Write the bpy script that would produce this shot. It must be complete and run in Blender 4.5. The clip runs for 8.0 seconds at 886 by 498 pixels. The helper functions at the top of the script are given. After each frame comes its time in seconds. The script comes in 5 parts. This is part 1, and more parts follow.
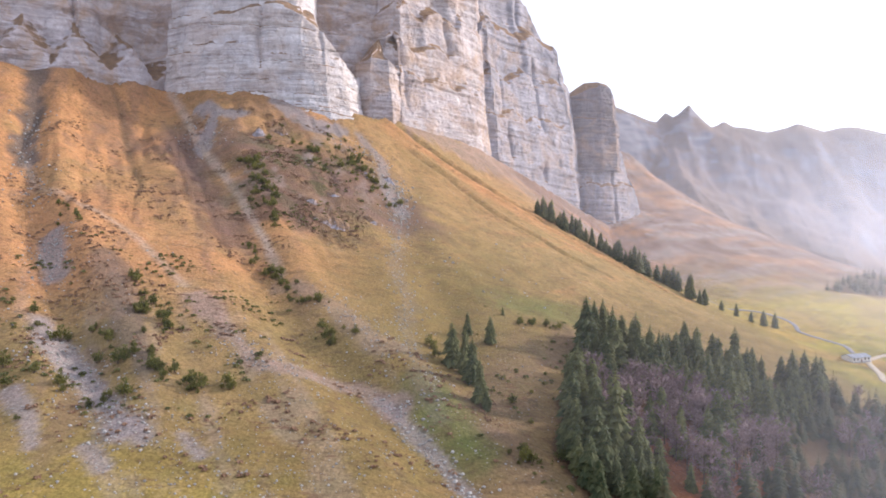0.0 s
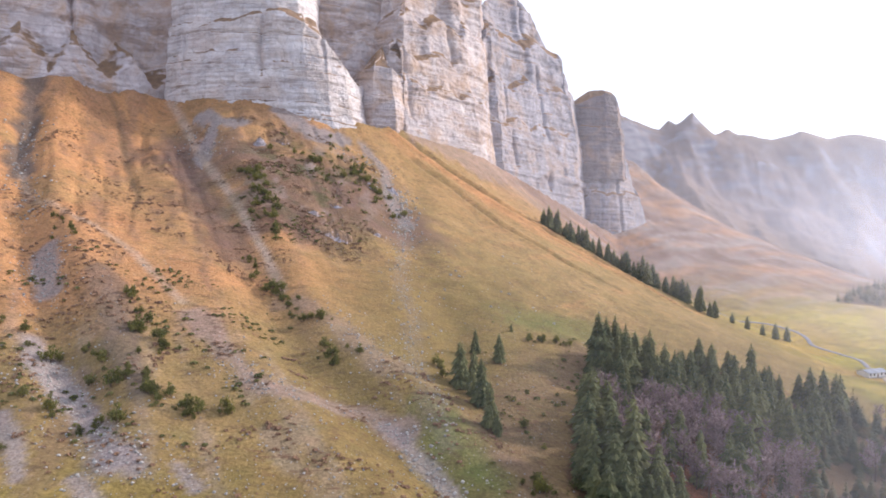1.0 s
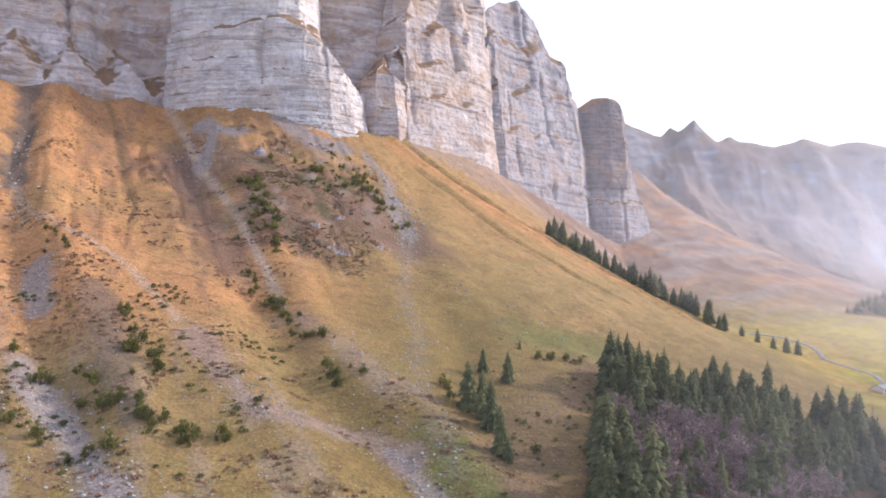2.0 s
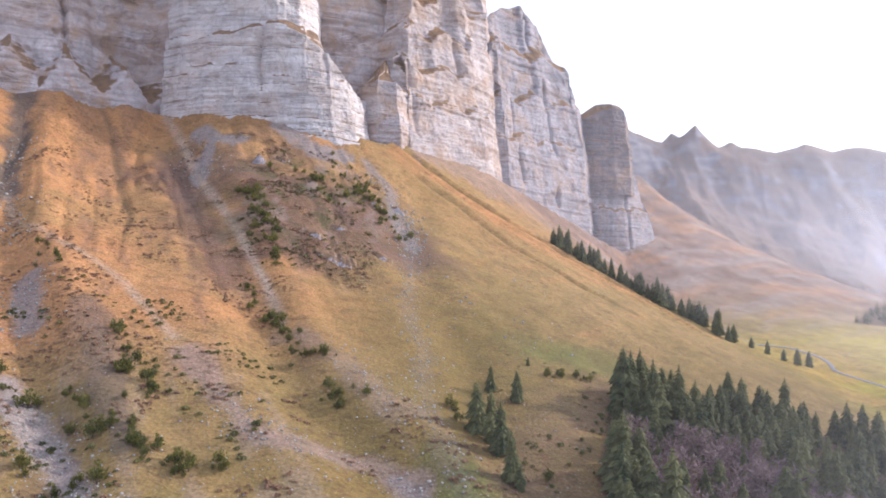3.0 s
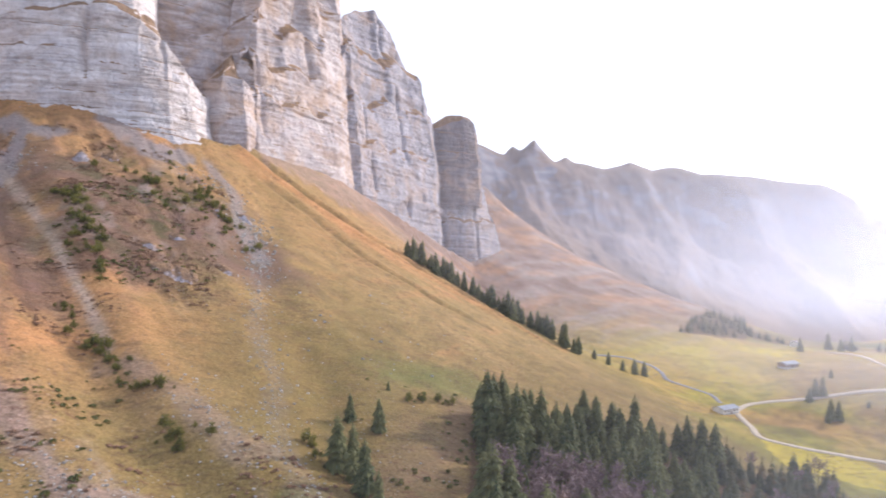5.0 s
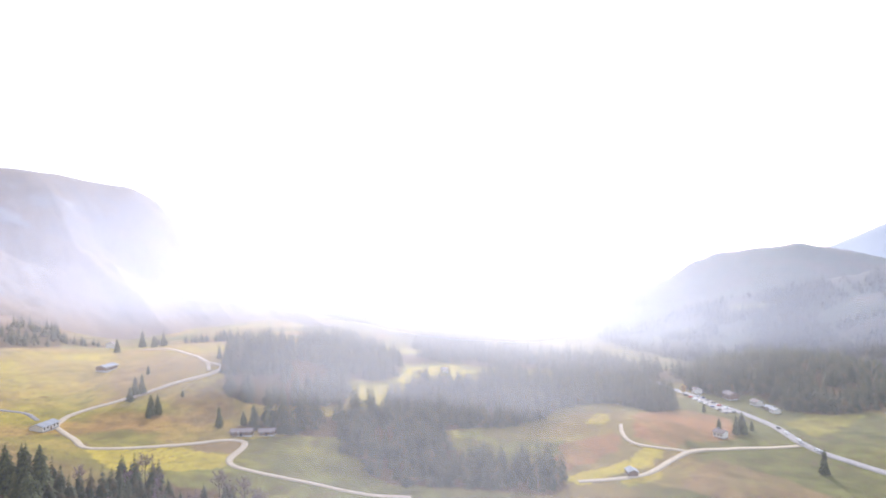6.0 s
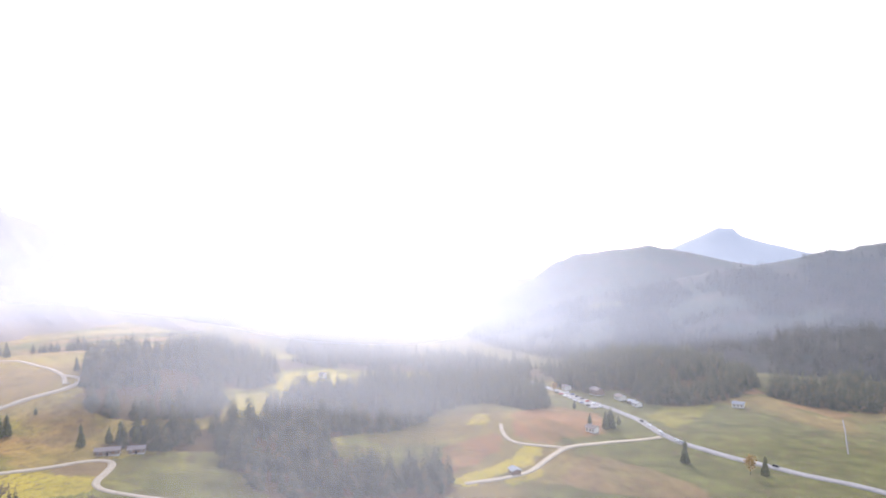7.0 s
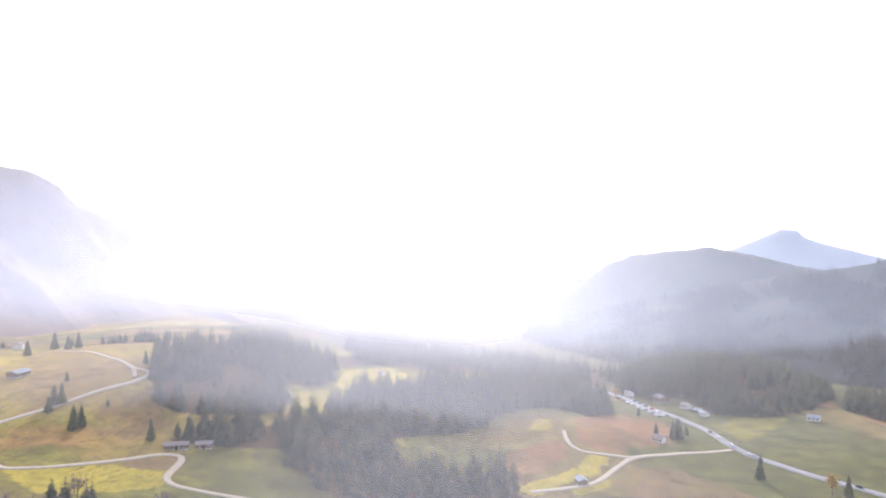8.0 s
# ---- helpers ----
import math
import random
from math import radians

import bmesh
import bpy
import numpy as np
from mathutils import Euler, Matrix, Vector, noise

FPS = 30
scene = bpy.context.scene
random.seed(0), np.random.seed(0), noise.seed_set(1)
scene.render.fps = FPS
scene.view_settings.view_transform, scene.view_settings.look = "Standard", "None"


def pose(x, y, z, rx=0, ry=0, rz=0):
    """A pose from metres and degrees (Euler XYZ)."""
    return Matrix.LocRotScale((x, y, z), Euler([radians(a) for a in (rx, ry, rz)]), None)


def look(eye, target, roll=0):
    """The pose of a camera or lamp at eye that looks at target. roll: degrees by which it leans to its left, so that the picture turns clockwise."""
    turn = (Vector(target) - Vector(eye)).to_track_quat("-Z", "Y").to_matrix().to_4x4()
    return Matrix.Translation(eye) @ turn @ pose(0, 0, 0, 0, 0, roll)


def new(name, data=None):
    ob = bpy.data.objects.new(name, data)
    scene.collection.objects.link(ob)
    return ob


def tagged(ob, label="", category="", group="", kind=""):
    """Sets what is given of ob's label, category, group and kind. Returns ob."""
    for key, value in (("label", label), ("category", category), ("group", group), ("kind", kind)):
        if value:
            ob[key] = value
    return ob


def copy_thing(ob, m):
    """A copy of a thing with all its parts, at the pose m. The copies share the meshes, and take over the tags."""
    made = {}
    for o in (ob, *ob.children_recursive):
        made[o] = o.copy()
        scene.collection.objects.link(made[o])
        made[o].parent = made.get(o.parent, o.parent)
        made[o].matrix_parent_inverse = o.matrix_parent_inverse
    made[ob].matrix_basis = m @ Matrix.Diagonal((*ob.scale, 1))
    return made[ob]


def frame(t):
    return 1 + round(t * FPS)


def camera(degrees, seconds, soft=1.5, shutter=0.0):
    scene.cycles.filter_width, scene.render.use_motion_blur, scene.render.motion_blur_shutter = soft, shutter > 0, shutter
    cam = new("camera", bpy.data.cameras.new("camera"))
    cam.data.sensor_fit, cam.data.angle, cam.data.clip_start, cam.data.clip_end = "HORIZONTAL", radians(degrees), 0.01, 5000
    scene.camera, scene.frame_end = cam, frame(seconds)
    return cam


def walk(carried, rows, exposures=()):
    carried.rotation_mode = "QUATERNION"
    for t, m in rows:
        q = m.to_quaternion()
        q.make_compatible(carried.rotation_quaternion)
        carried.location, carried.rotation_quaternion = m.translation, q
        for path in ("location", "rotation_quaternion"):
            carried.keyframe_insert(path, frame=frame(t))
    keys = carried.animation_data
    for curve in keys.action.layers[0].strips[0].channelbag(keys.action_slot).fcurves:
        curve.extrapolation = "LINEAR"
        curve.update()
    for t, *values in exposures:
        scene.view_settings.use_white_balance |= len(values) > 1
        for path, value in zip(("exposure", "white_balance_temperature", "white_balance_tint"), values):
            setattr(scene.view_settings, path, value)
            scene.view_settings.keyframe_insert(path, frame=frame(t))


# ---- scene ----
cam = camera(65.4, 8.0, 1.8, 0.1)
PATH = [
    (0, (1.20, -5.10, 98.40), (1.38, 94.87, 96.05), -0.14),
    (0.5, (0.00, 0.00, 100.00), (0.02, 99.98, 98.12), -0.12),
    (1, (-1.10, 5.00, 101.50), (-1.09, 104.99, 100.12), -0.14),
    (1.5, (-2.40, 10.00, 103.10), (-2.39, 110.00, 102.21), -0.08),
    (3, (-6.20, 24.90, 108.10), (-6.07, 124.90, 108.35), -0.13),
    (3.5, (-7.40, 30.00, 109.70), (-7.28, 130.00, 110.33), -0.21),
    (4, (-8.60, 34.90, 111.20), (-8.43, 134.90, 112.18), -0.33),
    (4.2, (-9.10, 36.70, 111.80), (-8.93, 136.69, 112.93), -0.31),
    (5.3, (-13.20, 44.00, 114.00), (40.76, 128.19, 114.78), 1.18),
    (5.4, (-13.60, 44.60, 114.20), (53.66, 118.59, 115.35), 1.07),
    (5.5, (-14.00, 45.30, 114.40), (65.39, 106.09, 115.55), 0.44),
    (5.6, (-14.50, 46.00, 114.70), (72.28, 95.68, 115.53), -0.51),
    (5.7, (-15.00, 46.80, 114.90), (73.98, 92.43, 115.78), -0.26),
    (5.8, (-15.50, 47.70, 115.20), (74.60, 91.06, 116.67), -0.70),
    (5.9, (-16.00, 48.60, 115.60), (75.12, 89.78, 116.97), -0.62),
    (6, (-16.50, 49.60, 116.00), (75.23, 89.42, 117.02), -0.60),
    (6.2, (-17.50, 52.00, 117.00), (77.01, 84.67, 118.12), -0.62),
    (6.5, (-18.50, 56.60, 118.30), (78.74, 79.90, 119.00), -0.70),
    (7, (-18.40, 63.80, 119.90), (79.29, 85.15, 120.60), -0.34),
    (7.5, (-16.50, 70.20, 121.50), (80.63, 93.98, 122.01), 0.18),
    (8, (-13.50, 76.30, 123.10), (82.40, 104.64, 123.28), 0.66),
]
walk(cam, [(t, look(eye, target, roll)) for t, eye, target, roll in PATH],
     exposures=[(0.0, 0.77, 6100, 13), (4.2, 0.74, 5950, 14), (5.3, 0.84, 6050, 12), (5.5, 0.87, 6000, 11), (7.0, 0.80, 6000, 12), (8.0, 0.78, 6000, 12)])

# ---- sky and sun ----
SUN_AZ, SUN_EL = 71.0, 24.0     # degrees to the right of +y, and above the horizon
world = bpy.data.worlds.new("sky")
scene.world = world
world.use_nodes = True
wn, wl = world.node_tree.nodes, world.node_tree.links
sky = wn.new("ShaderNodeTexSky")
sky.sky_type, sky.sun_disc = "NISHITA", False
sky.sun_elevation, sky.sun_rotation = radians(SUN_EL), radians(SUN_AZ)
sky.altitude, sky.air_density, sky.dust_density, sky.ozone_density = 1300, 1.0, 6.0, 0.6
veil = wn.new("ShaderNodeMix")      # high thin haze whitens the sky
veil.data_type = "RGBA"
veil.inputs["Factor"].default_value = 0.55
veil.inputs[7].default_value = (6.6, 6.7, 7.2, 1)
wl.new(sky.outputs["Color"], veil.inputs[6])
wl.new(veil.outputs[2], wn["Background"].inputs["Color"])
wn["Background"].inputs["Strength"].default_value = 0.15
sun_data = bpy.data.lights.new("sun", "SUN")
sun_data.energy, sun_data.angle, sun_data.color = 2.8, radians(3.0), (1.0, 0.88, 0.74)
sun = new("sun", sun_data)
SUN_WAY = Vector((math.sin(radians(SUN_AZ)) * math.cos(radians(SUN_EL)), math.cos(radians(SUN_AZ)) * math.cos(radians(SUN_EL)), math.sin(radians(SUN_EL))))
sun.matrix_world = look(tuple(SUN_WAY * 900), (0, 0, 0))
# sheets standing in for haze and glare round the valley: distance, thickness, heights between which it thins out, tint,
# share away from the sun, share beyond the sun to the right, where it is densest
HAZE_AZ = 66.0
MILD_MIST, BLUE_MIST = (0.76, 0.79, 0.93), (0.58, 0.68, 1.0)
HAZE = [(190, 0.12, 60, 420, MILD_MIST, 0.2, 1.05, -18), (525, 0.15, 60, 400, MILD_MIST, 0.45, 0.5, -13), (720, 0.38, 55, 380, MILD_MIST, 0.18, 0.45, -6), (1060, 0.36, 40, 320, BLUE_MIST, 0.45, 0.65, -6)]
# ---- land: heights ----
def hash01(ix, iy, iz, seed):
    seed = int(seed)
    h = (ix * 374761393 + iy * 668265263 + iz * 362437 + (seed * 9746347) % 65521) & 0xFFFFFFFF
    h = ((h ^ (h >> 13)) * 1274126177) & 0xFFFFFFFF
    h = ((h ^ (h >> 16)) * 2246822519) & 0xFFFFFFFF
    return ((h ^ (h >> 15)) & 0xFFFFFF) / 16777215.0


def vnoise(x, y, z=0.0, seed=1):
    """Smooth value noise, -1 to 1."""
    x, y, z = np.broadcast_arrays(np.asarray(x, float), np.asarray(y, float), np.asarray(z, float))
    xi, yi, zi = np.floor(x).astype(np.int64), np.floor(y).astype(np.int64), np.floor(z).astype(np.int64)
    fx, fy, fz = x - xi, y - yi, z - zi
    fx, fy, fz = fx * fx * (3 - 2 * fx), fy * fy * (3 - 2 * fy), fz * fz * (3 - 2 * fz)
    out = 0.0
    for dx in (0, 1):
        for dy in (0, 1):
            for dz in (0, 1):
                w = (fx if dx else 1 - fx) * (fy if dy else 1 - fy) * (fz if dz else 1 - fz)
                out = out + w * hash01(xi + dx, yi + dy, zi + dz, seed)
    return out * 2 - 1


def fbm(x, y, z=0.0, octaves=4, seed=1, gain=0.5):
    out, amp, tot = 0.0, 1.0, 0.0
    for k in range(octaves):
        out = out + amp * vnoise(np.asarray(x) * 2**k + 17.3 * k, np.asarray(y) * 2**k - 9.1 * k, np.asarray(z) * 2**k, seed + k)
        tot, amp = tot + amp, amp * gain
    return out / tot


def smooth(a, b, v):
    v = np.clip((np.asarray(v, float) - a) / (b - a), 0, 1)
    return v * v * (3 - 2 * v)


def along(points, step):
    """A polyline resampled at about that step."""
    p = np.array(points, float)
    s = np.r_[0, np.cumsum(np.linalg.norm(np.diff(p[:, :2], axis=0), axis=1))]
    t = np.linspace(0, s[-1], max(2, int(s[-1] / step) + 1))
    return np.stack([np.interp(t, s, p[:, k]) for k in range(p.shape[1])], 1)


def near_line(x, y, points):
    """Distance to a polyline, and how far along it (0 to 1) the nearest place lies."""
    p = np.array(points, float)
    best, where = np.full(np.shape(x), 1e9), np.zeros(np.shape(x))
    lens = np.linalg.norm(np.diff(p[:, :2], axis=0), axis=1)
    for k in range(len(p) - 1):
        d = p[k + 1, :2] - p[k, :2]
        t = np.clip(((x - p[k, 0]) * d[0] + (y - p[k, 1]) * d[1]) / (d @ d), 0, 1)
        dist = np.hypot(x - p[k, 0] - t * d[0], y - p[k, 1] - t * d[1])
        where = np.where(dist < best, (lens[:k].sum() + t * lens[k]) / lens.sum(), where)
        best = np.minimum(best, dist)
    return best, where


# foot of the cliffs, and of the next cliffs up the valley
FOOT = [(-900, 330, 215), (-520, 400, 218), (-380, 425, 216), (-300, 440, 208), (-245, 470, 204), (-203, 512, 207), (-165, 497, 205), (-134, 490, 202), (-98, 494, 195), (-62, 512, 190),
        (-36, 535, 188), (0, 570, 184), (33, 600, 176), (88, 680, 154), (150, 740, 126), (243, 800, 84)]
FOOT2 = [(195, 985, 232), (268, 1010, 224), (350, 1130, 195), (520, 1350, 150), (800, 1600, 140), (1150, 1750, 130), (1500, 1800, 120)]
# water gullies and furrows down the slope: (points, half width, depth)
GULLY = [
    ([(-203, 510), (-140, 405), (-95, 330), (-60, 262), (-28, 225), (0, 190), (30, 130)], 11.0, 4.0),
    ([(-270, 468), (-237, 391), (-219, 363), (-195, 322), (-150, 262), (-105, 205), (-85, 160)], 8.0, 4.5),
    ([(-240, 492), (-216, 465), (-183, 405), (-156, 357)], 2.2, 0.7),
    ([(-42, 534), (-14, 528), (20, 524), (49, 519), (75, 518), (112, 511), (145, 488), (172, 462)], 3.0, 4.2),
    ([(-24, 507), (9, 498), (47, 473), (83, 454), (111, 442)], 3.4, 2.2),
    ([(-20, 505), (-28, 405), (-4, 330), (8, 262), (20, 200)], 12.0, 2.2),
]
KNOLLS = [(402, 432, 70, 52, 13), (470, 520, 150, 90, 12), (520, 120, 75, 55, 9), (520, 420, 110, 60, 11), (330, 240, 60, 40, -5), (640, -60, 120, 60, 7), (840, 0, 110, 90, 26)]


def talus(x, y, foot):
    out = np.full(np.shape(x), -1e9)
    for fx, fy, fz in along(foot, 4.5):
        d = np.hypot(np.where(x > fx, 1.3, 1.0) * (x - fx), y - fy)
        out = np.maximum(out, fz - 0.25 * d - 86 * (1 - np.exp(-d / 135)))
    return out


def land(x, y):
    """Height of the ground."""
    x, y = np.asarray(x, float), np.asarray(y, float)
    floor = -19 + 0.125 * 40 * np.log1p(np.exp(np.clip((y - 150) / 40, -30, 30))) - 0.125 * 60 * np.log1p(np.exp(np.clip((y - 520) / 60, -30, 30)))
    # the valley falls away down-stream
    floor = floor - 0.085 * 90 * np.log1p(np.exp(np.clip((x - 760) / 90, -30, 8))) * smooth(800, 500, y - 0.55 * (x - 700))
    floor = floor - 0.13 * 40 * np.log1p(np.exp(np.clip((y - 640) / 40, -30, 12))) * smooth(300, 420, x)
    floor = floor + 3.0 * fbm(x / 95, y / 95, 0, 3, 5)
    for kx, ky, rx, ry, h in KNOLLS:
        floor = floor + h * np.exp(-(((x - kx) / rx) ** 2 + ((y - ky) / ry) ** 2))
    t = np.maximum(talus(x, y, FOOT), talus(x, y, FOOT2))
    t = t + 2.2 * fbm(x / 60, y / 60, 0, 3, 11) * smooth(20, 60, t + 20)
    z = 0.5 * (floor + t + np.sqrt((floor - t) ** 2 + 14**2)) - 2
    for pts, half, depth in GULLY:
        d, w = near_line(x, y, pts)
        z = z - depth * np.exp(-((d / half) ** 2)) * smooth(0, 0.1, w) * (1 - smooth(0.8, 1, w))
        z = z + 0.45 * depth * np.exp(-(((d - 1.9 * half) / half) ** 2)) * (1 - smooth(0.8, 1, w))
    steep = smooth(30, 80, z)
    z = z + 0.5 * fbm(x / 13, y / 13, 0, 3, 23) * (0.4 + steep)
    # fan under the wall
    d, w = near_line(x, y, [(-255, 440), (-190, 345), (-140, 270), (-100, 205)])
    z = z + 16 * np.exp(-((d / 42) ** 2)) * smooth(0, 0.25, w) * (1 - smooth(0.6, 1, w))
    # small fans below the gaps of the wall
    for fx, fy, fr, fh in ((-252, 458, 22, 9), (-214, 486, 13, 6), (-290, 440, 16, 7)):
        z = z + fh * np.exp(-(((x - fx) / fr) ** 2 + ((y - fy) / fr) ** 2))
    # brown knoll with its rock step in the middle of the slope
    k = np.exp(-(((x + 78) / 46) ** 2 + ((y - 412) / 42) ** 2))
    z = z + 8 * k - 3.5 * np.exp(-(((x + 52) / 26) ** 2 + ((y - 352) / 12) ** 2))
    # rills down the fall line under the wall
    rill = fbm((x + 0.45 * y) / 9, (y - 0.45 * x) / 110, 0, 2, 77)
    z = z - 1.6 * np.exp(-((rill / 0.10) ** 2)) * smooth(-30, -70, x) * smooth(270, 340, y) * smooth(560, 500, y)
    return z
# ---- end land ----
# ---- materials ----
class Nodes:
    """Short writing of node trees."""

    def __init__(self, name):
        self.mat = bpy.data.materials.new(name)
        self.mat.use_nodes = True
        self.t = self.mat.node_tree
        self.bsdf = self.t.nodes["Principled BSDF"]
        self.out = self.t.nodes["Material Output"]
        self.bsdf.inputs["Specular IOR Level"].default_value = 0.2

    def put(self, socket, value):
        if hasattr(value, "is_linked"):
            self.t.links.new(value, socket)
        elif isinstance(value, tuple) and len(value) == 3 and socket.type == "RGBA":
            socket.default_value = (*value, 1)
        else:
            socket.default_value = value

    def pos(self):
        return self.t.nodes.new("ShaderNodeNewGeometry").outputs["Position"]

    def scaled(self, v, s):
        n = self.t.nodes.new("ShaderNodeMapping")
        self.put(n.inputs["Vector"], v)
        n.inputs["Scale"].default_value = s
        return n.outputs["Vector"]

    def noise(self, scale, detail=4.0, rough=0.55, vec=None, warp=0.0):
        n = self.t.nodes.new("ShaderNodeTexNoise")
        self.put(n.inputs["Vector"], vec if vec is not None else self.pos())
        n.inputs["Scale"].default_value, n.inputs["Detail"].default_value = scale, detail
        n.inputs["Roughness"].default_value, n.inputs["Distortion"].default_value = rough, warp
        return n.outputs["Fac"]

    def cells(self, scale, vec=None, feature="F1"):
        n = self.t.nodes.new("ShaderNodeTexVoronoi")
        n.feature = feature
        self.put(n.inputs["Vector"], vec if vec is not None else self.pos())
        n.inputs["Scale"].default_value = scale
        return n.outputs["Distance"]

    def ramp(self, fac, *stops):
        n = self.t.nodes.new("ShaderNodeValToRGB")
        e = n.color_ramp.elements
        while len(e) < len(stops):
            e.new(0.5)
        for k, (p, c) in enumerate(stops):
            e[k].position = p
            e[k].color = (*c, 1) if isinstance(c, tuple) else (c, c, c, 1)
        self.put(n.inputs["Fac"], fac)
        return n.outputs["Color"]

    def mix(self, fac, a, b, how="MIX"):
        n = self.t.nodes.new("ShaderNodeMix")
        n.data_type, n.blend_type = "RGBA", how
        self.put(n.inputs["Factor"], fac)
        self.put(n.inputs[6], a)
        self.put(n.inputs[7], b)
        return n.outputs[2]

    def math(self, how, a, b=0.0, clamp=False):
        n = self.t.nodes.new("ShaderNodeMath")
        n.operation, n.use_clamp = how, clamp
        self.put(n.inputs[0], a)
        self.put(n.inputs[1], b)
        return n.outputs[0]

    def attr(self, name):
        n = self.t.nodes.new("ShaderNodeAttribute")
        n.attribute_name = name
        return n.outputs["Color"]

    def up(self):
        """How far the surface faces the sky."""
        g = self.t.nodes.new("ShaderNodeNewGeometry")
        s = self.t.nodes.new("ShaderNodeSeparateXYZ")
        self.t.links.new(g.outputs["Normal"], s.inputs[0])
        return s.outputs["Z"]

    def rand(self):
        return self.t.nodes.new("ShaderNodeObjectInfo").outputs["Random"]

    def island(self):
        return self.t.nodes.new("ShaderNodeNewGeometry").outputs["Random Per Island"]

    def glow(self, color, part):
        """Lets light through leaves: part of it passes to the other side, yellower."""
        n = self.t.nodes.new("ShaderNodeBsdfTranslucent")
        self.put(n.inputs["Color"], self.mix(1.0, color, (2.2, 1.9, 0.9), "MULTIPLY"))
        mix = self.t.nodes.new("ShaderNodeMixShader")
        mix.inputs[0].default_value = part
        self.t.links.new(self.bsdf.outputs[0], mix.inputs[1])
        self.t.links.new(n.outputs[0], mix.inputs[2])
        self.t.links.new(mix.outputs[0], self.out.inputs["Surface"])
        return self.mat

    def done(self, color, rough=0.9, bump=None, strength=0.5, distance=0.1):
        self.put(self.bsdf.inputs["Base Color"], color)
        self.put(self.bsdf.inputs["Roughness"], rough)
        if bump is not None:
            b = self.t.nodes.new("ShaderNodeBump")
            b.inputs["Strength"].default_value, b.inputs["Distance"].default_value = strength, distance
            self.put(b.inputs["Height"], bump)
            self.t.links.new(b.outputs["Normal"], self.bsdf.inputs["Normal"])
        return self.mat


def ground_material():
    m = Nodes("alpine ground")
    cover = m.attr("cover")
    fine = m.noise(0.9, 6, 0.65)
    mid = m.noise(0.11, 5, 0.6, warp=0.6)
    tuft = m.noise(0.35, 3, 0.7, m.scaled(m.pos(), (1, 1, 0.4)))
    c = m.mix(0.55, cover, m.ramp(fine, (0.25, 0.12), (0.75, 0.9)), "OVERLAY")
    c = m.mix(0.6, c, m.ramp(mid, (0.25, (0.36, 0.4, 0.3)), (0.75, (0.66, 0.58, 0.5))), "OVERLAY")
    stones = m.ramp(m.cells(0.55), (0.10, 1.0), (0.2, 0.0))
    patch = m.ramp(m.noise(0.045, 3, 0.6), (0.5, 0.0), (0.66, 1.0))
    c = m.mix(m.math("MULTIPLY", m.math("MULTIPLY", stones, patch), 0.5), c, (0.42, 0.40, 0.37))
    clumps = m.ramp(m.noise(0.22, 6, 0.78, m.scaled(m.pos(), (0.6, 1.3, 1.3))), (0.52, 0.0), (0.64, 1.0))
    c = m.mix(m.math("MULTIPLY", clumps, 0.6), c, (0.09, 0.058, 0.035))
    pale = m.ramp(m.noise(0.6, 4, 0.8), (0.6, 0.0), (0.72, 1.0))
    c = m.mix(m.math("MULTIPLY", pale, 0.3), c, (0.42, 0.36, 0.27))
    # cushions of red-brown heather, broken into small terraces, on the upper slope
    upper = m.ramp(m.noise(0.02, 4, 0.65), (0.42, 0.0), (0.6, 1.0))
    fleck = m.ramp(m.noise(0.5, 3, 0.6, m.scaled(m.pos(), (0.35, 1.0, 1.6))), (0.57, 0.0), (0.64, 1.0))
    c = m.mix(m.math("MULTIPLY", m.math("MULTIPLY", fleck, upper), 0.7), c, (0.115, 0.055, 0.036))
    # loose stones where the ground is bare
    bare = m.attr("bare")
    rubble = m.ramp(m.noise(1.3, 4, 0.75), (0.36, (0.085, 0.075, 0.085)), (0.5, (0.21, 0.19, 0.205)), (0.66, (0.46, 0.44, 0.45)))
    c = m.mix(m.math("MULTIPLY", bare, 0.4), c, rubble)
    return m.done(c, 0.95, m.math("ADD", fine, tuft), 0.8, 0.6)


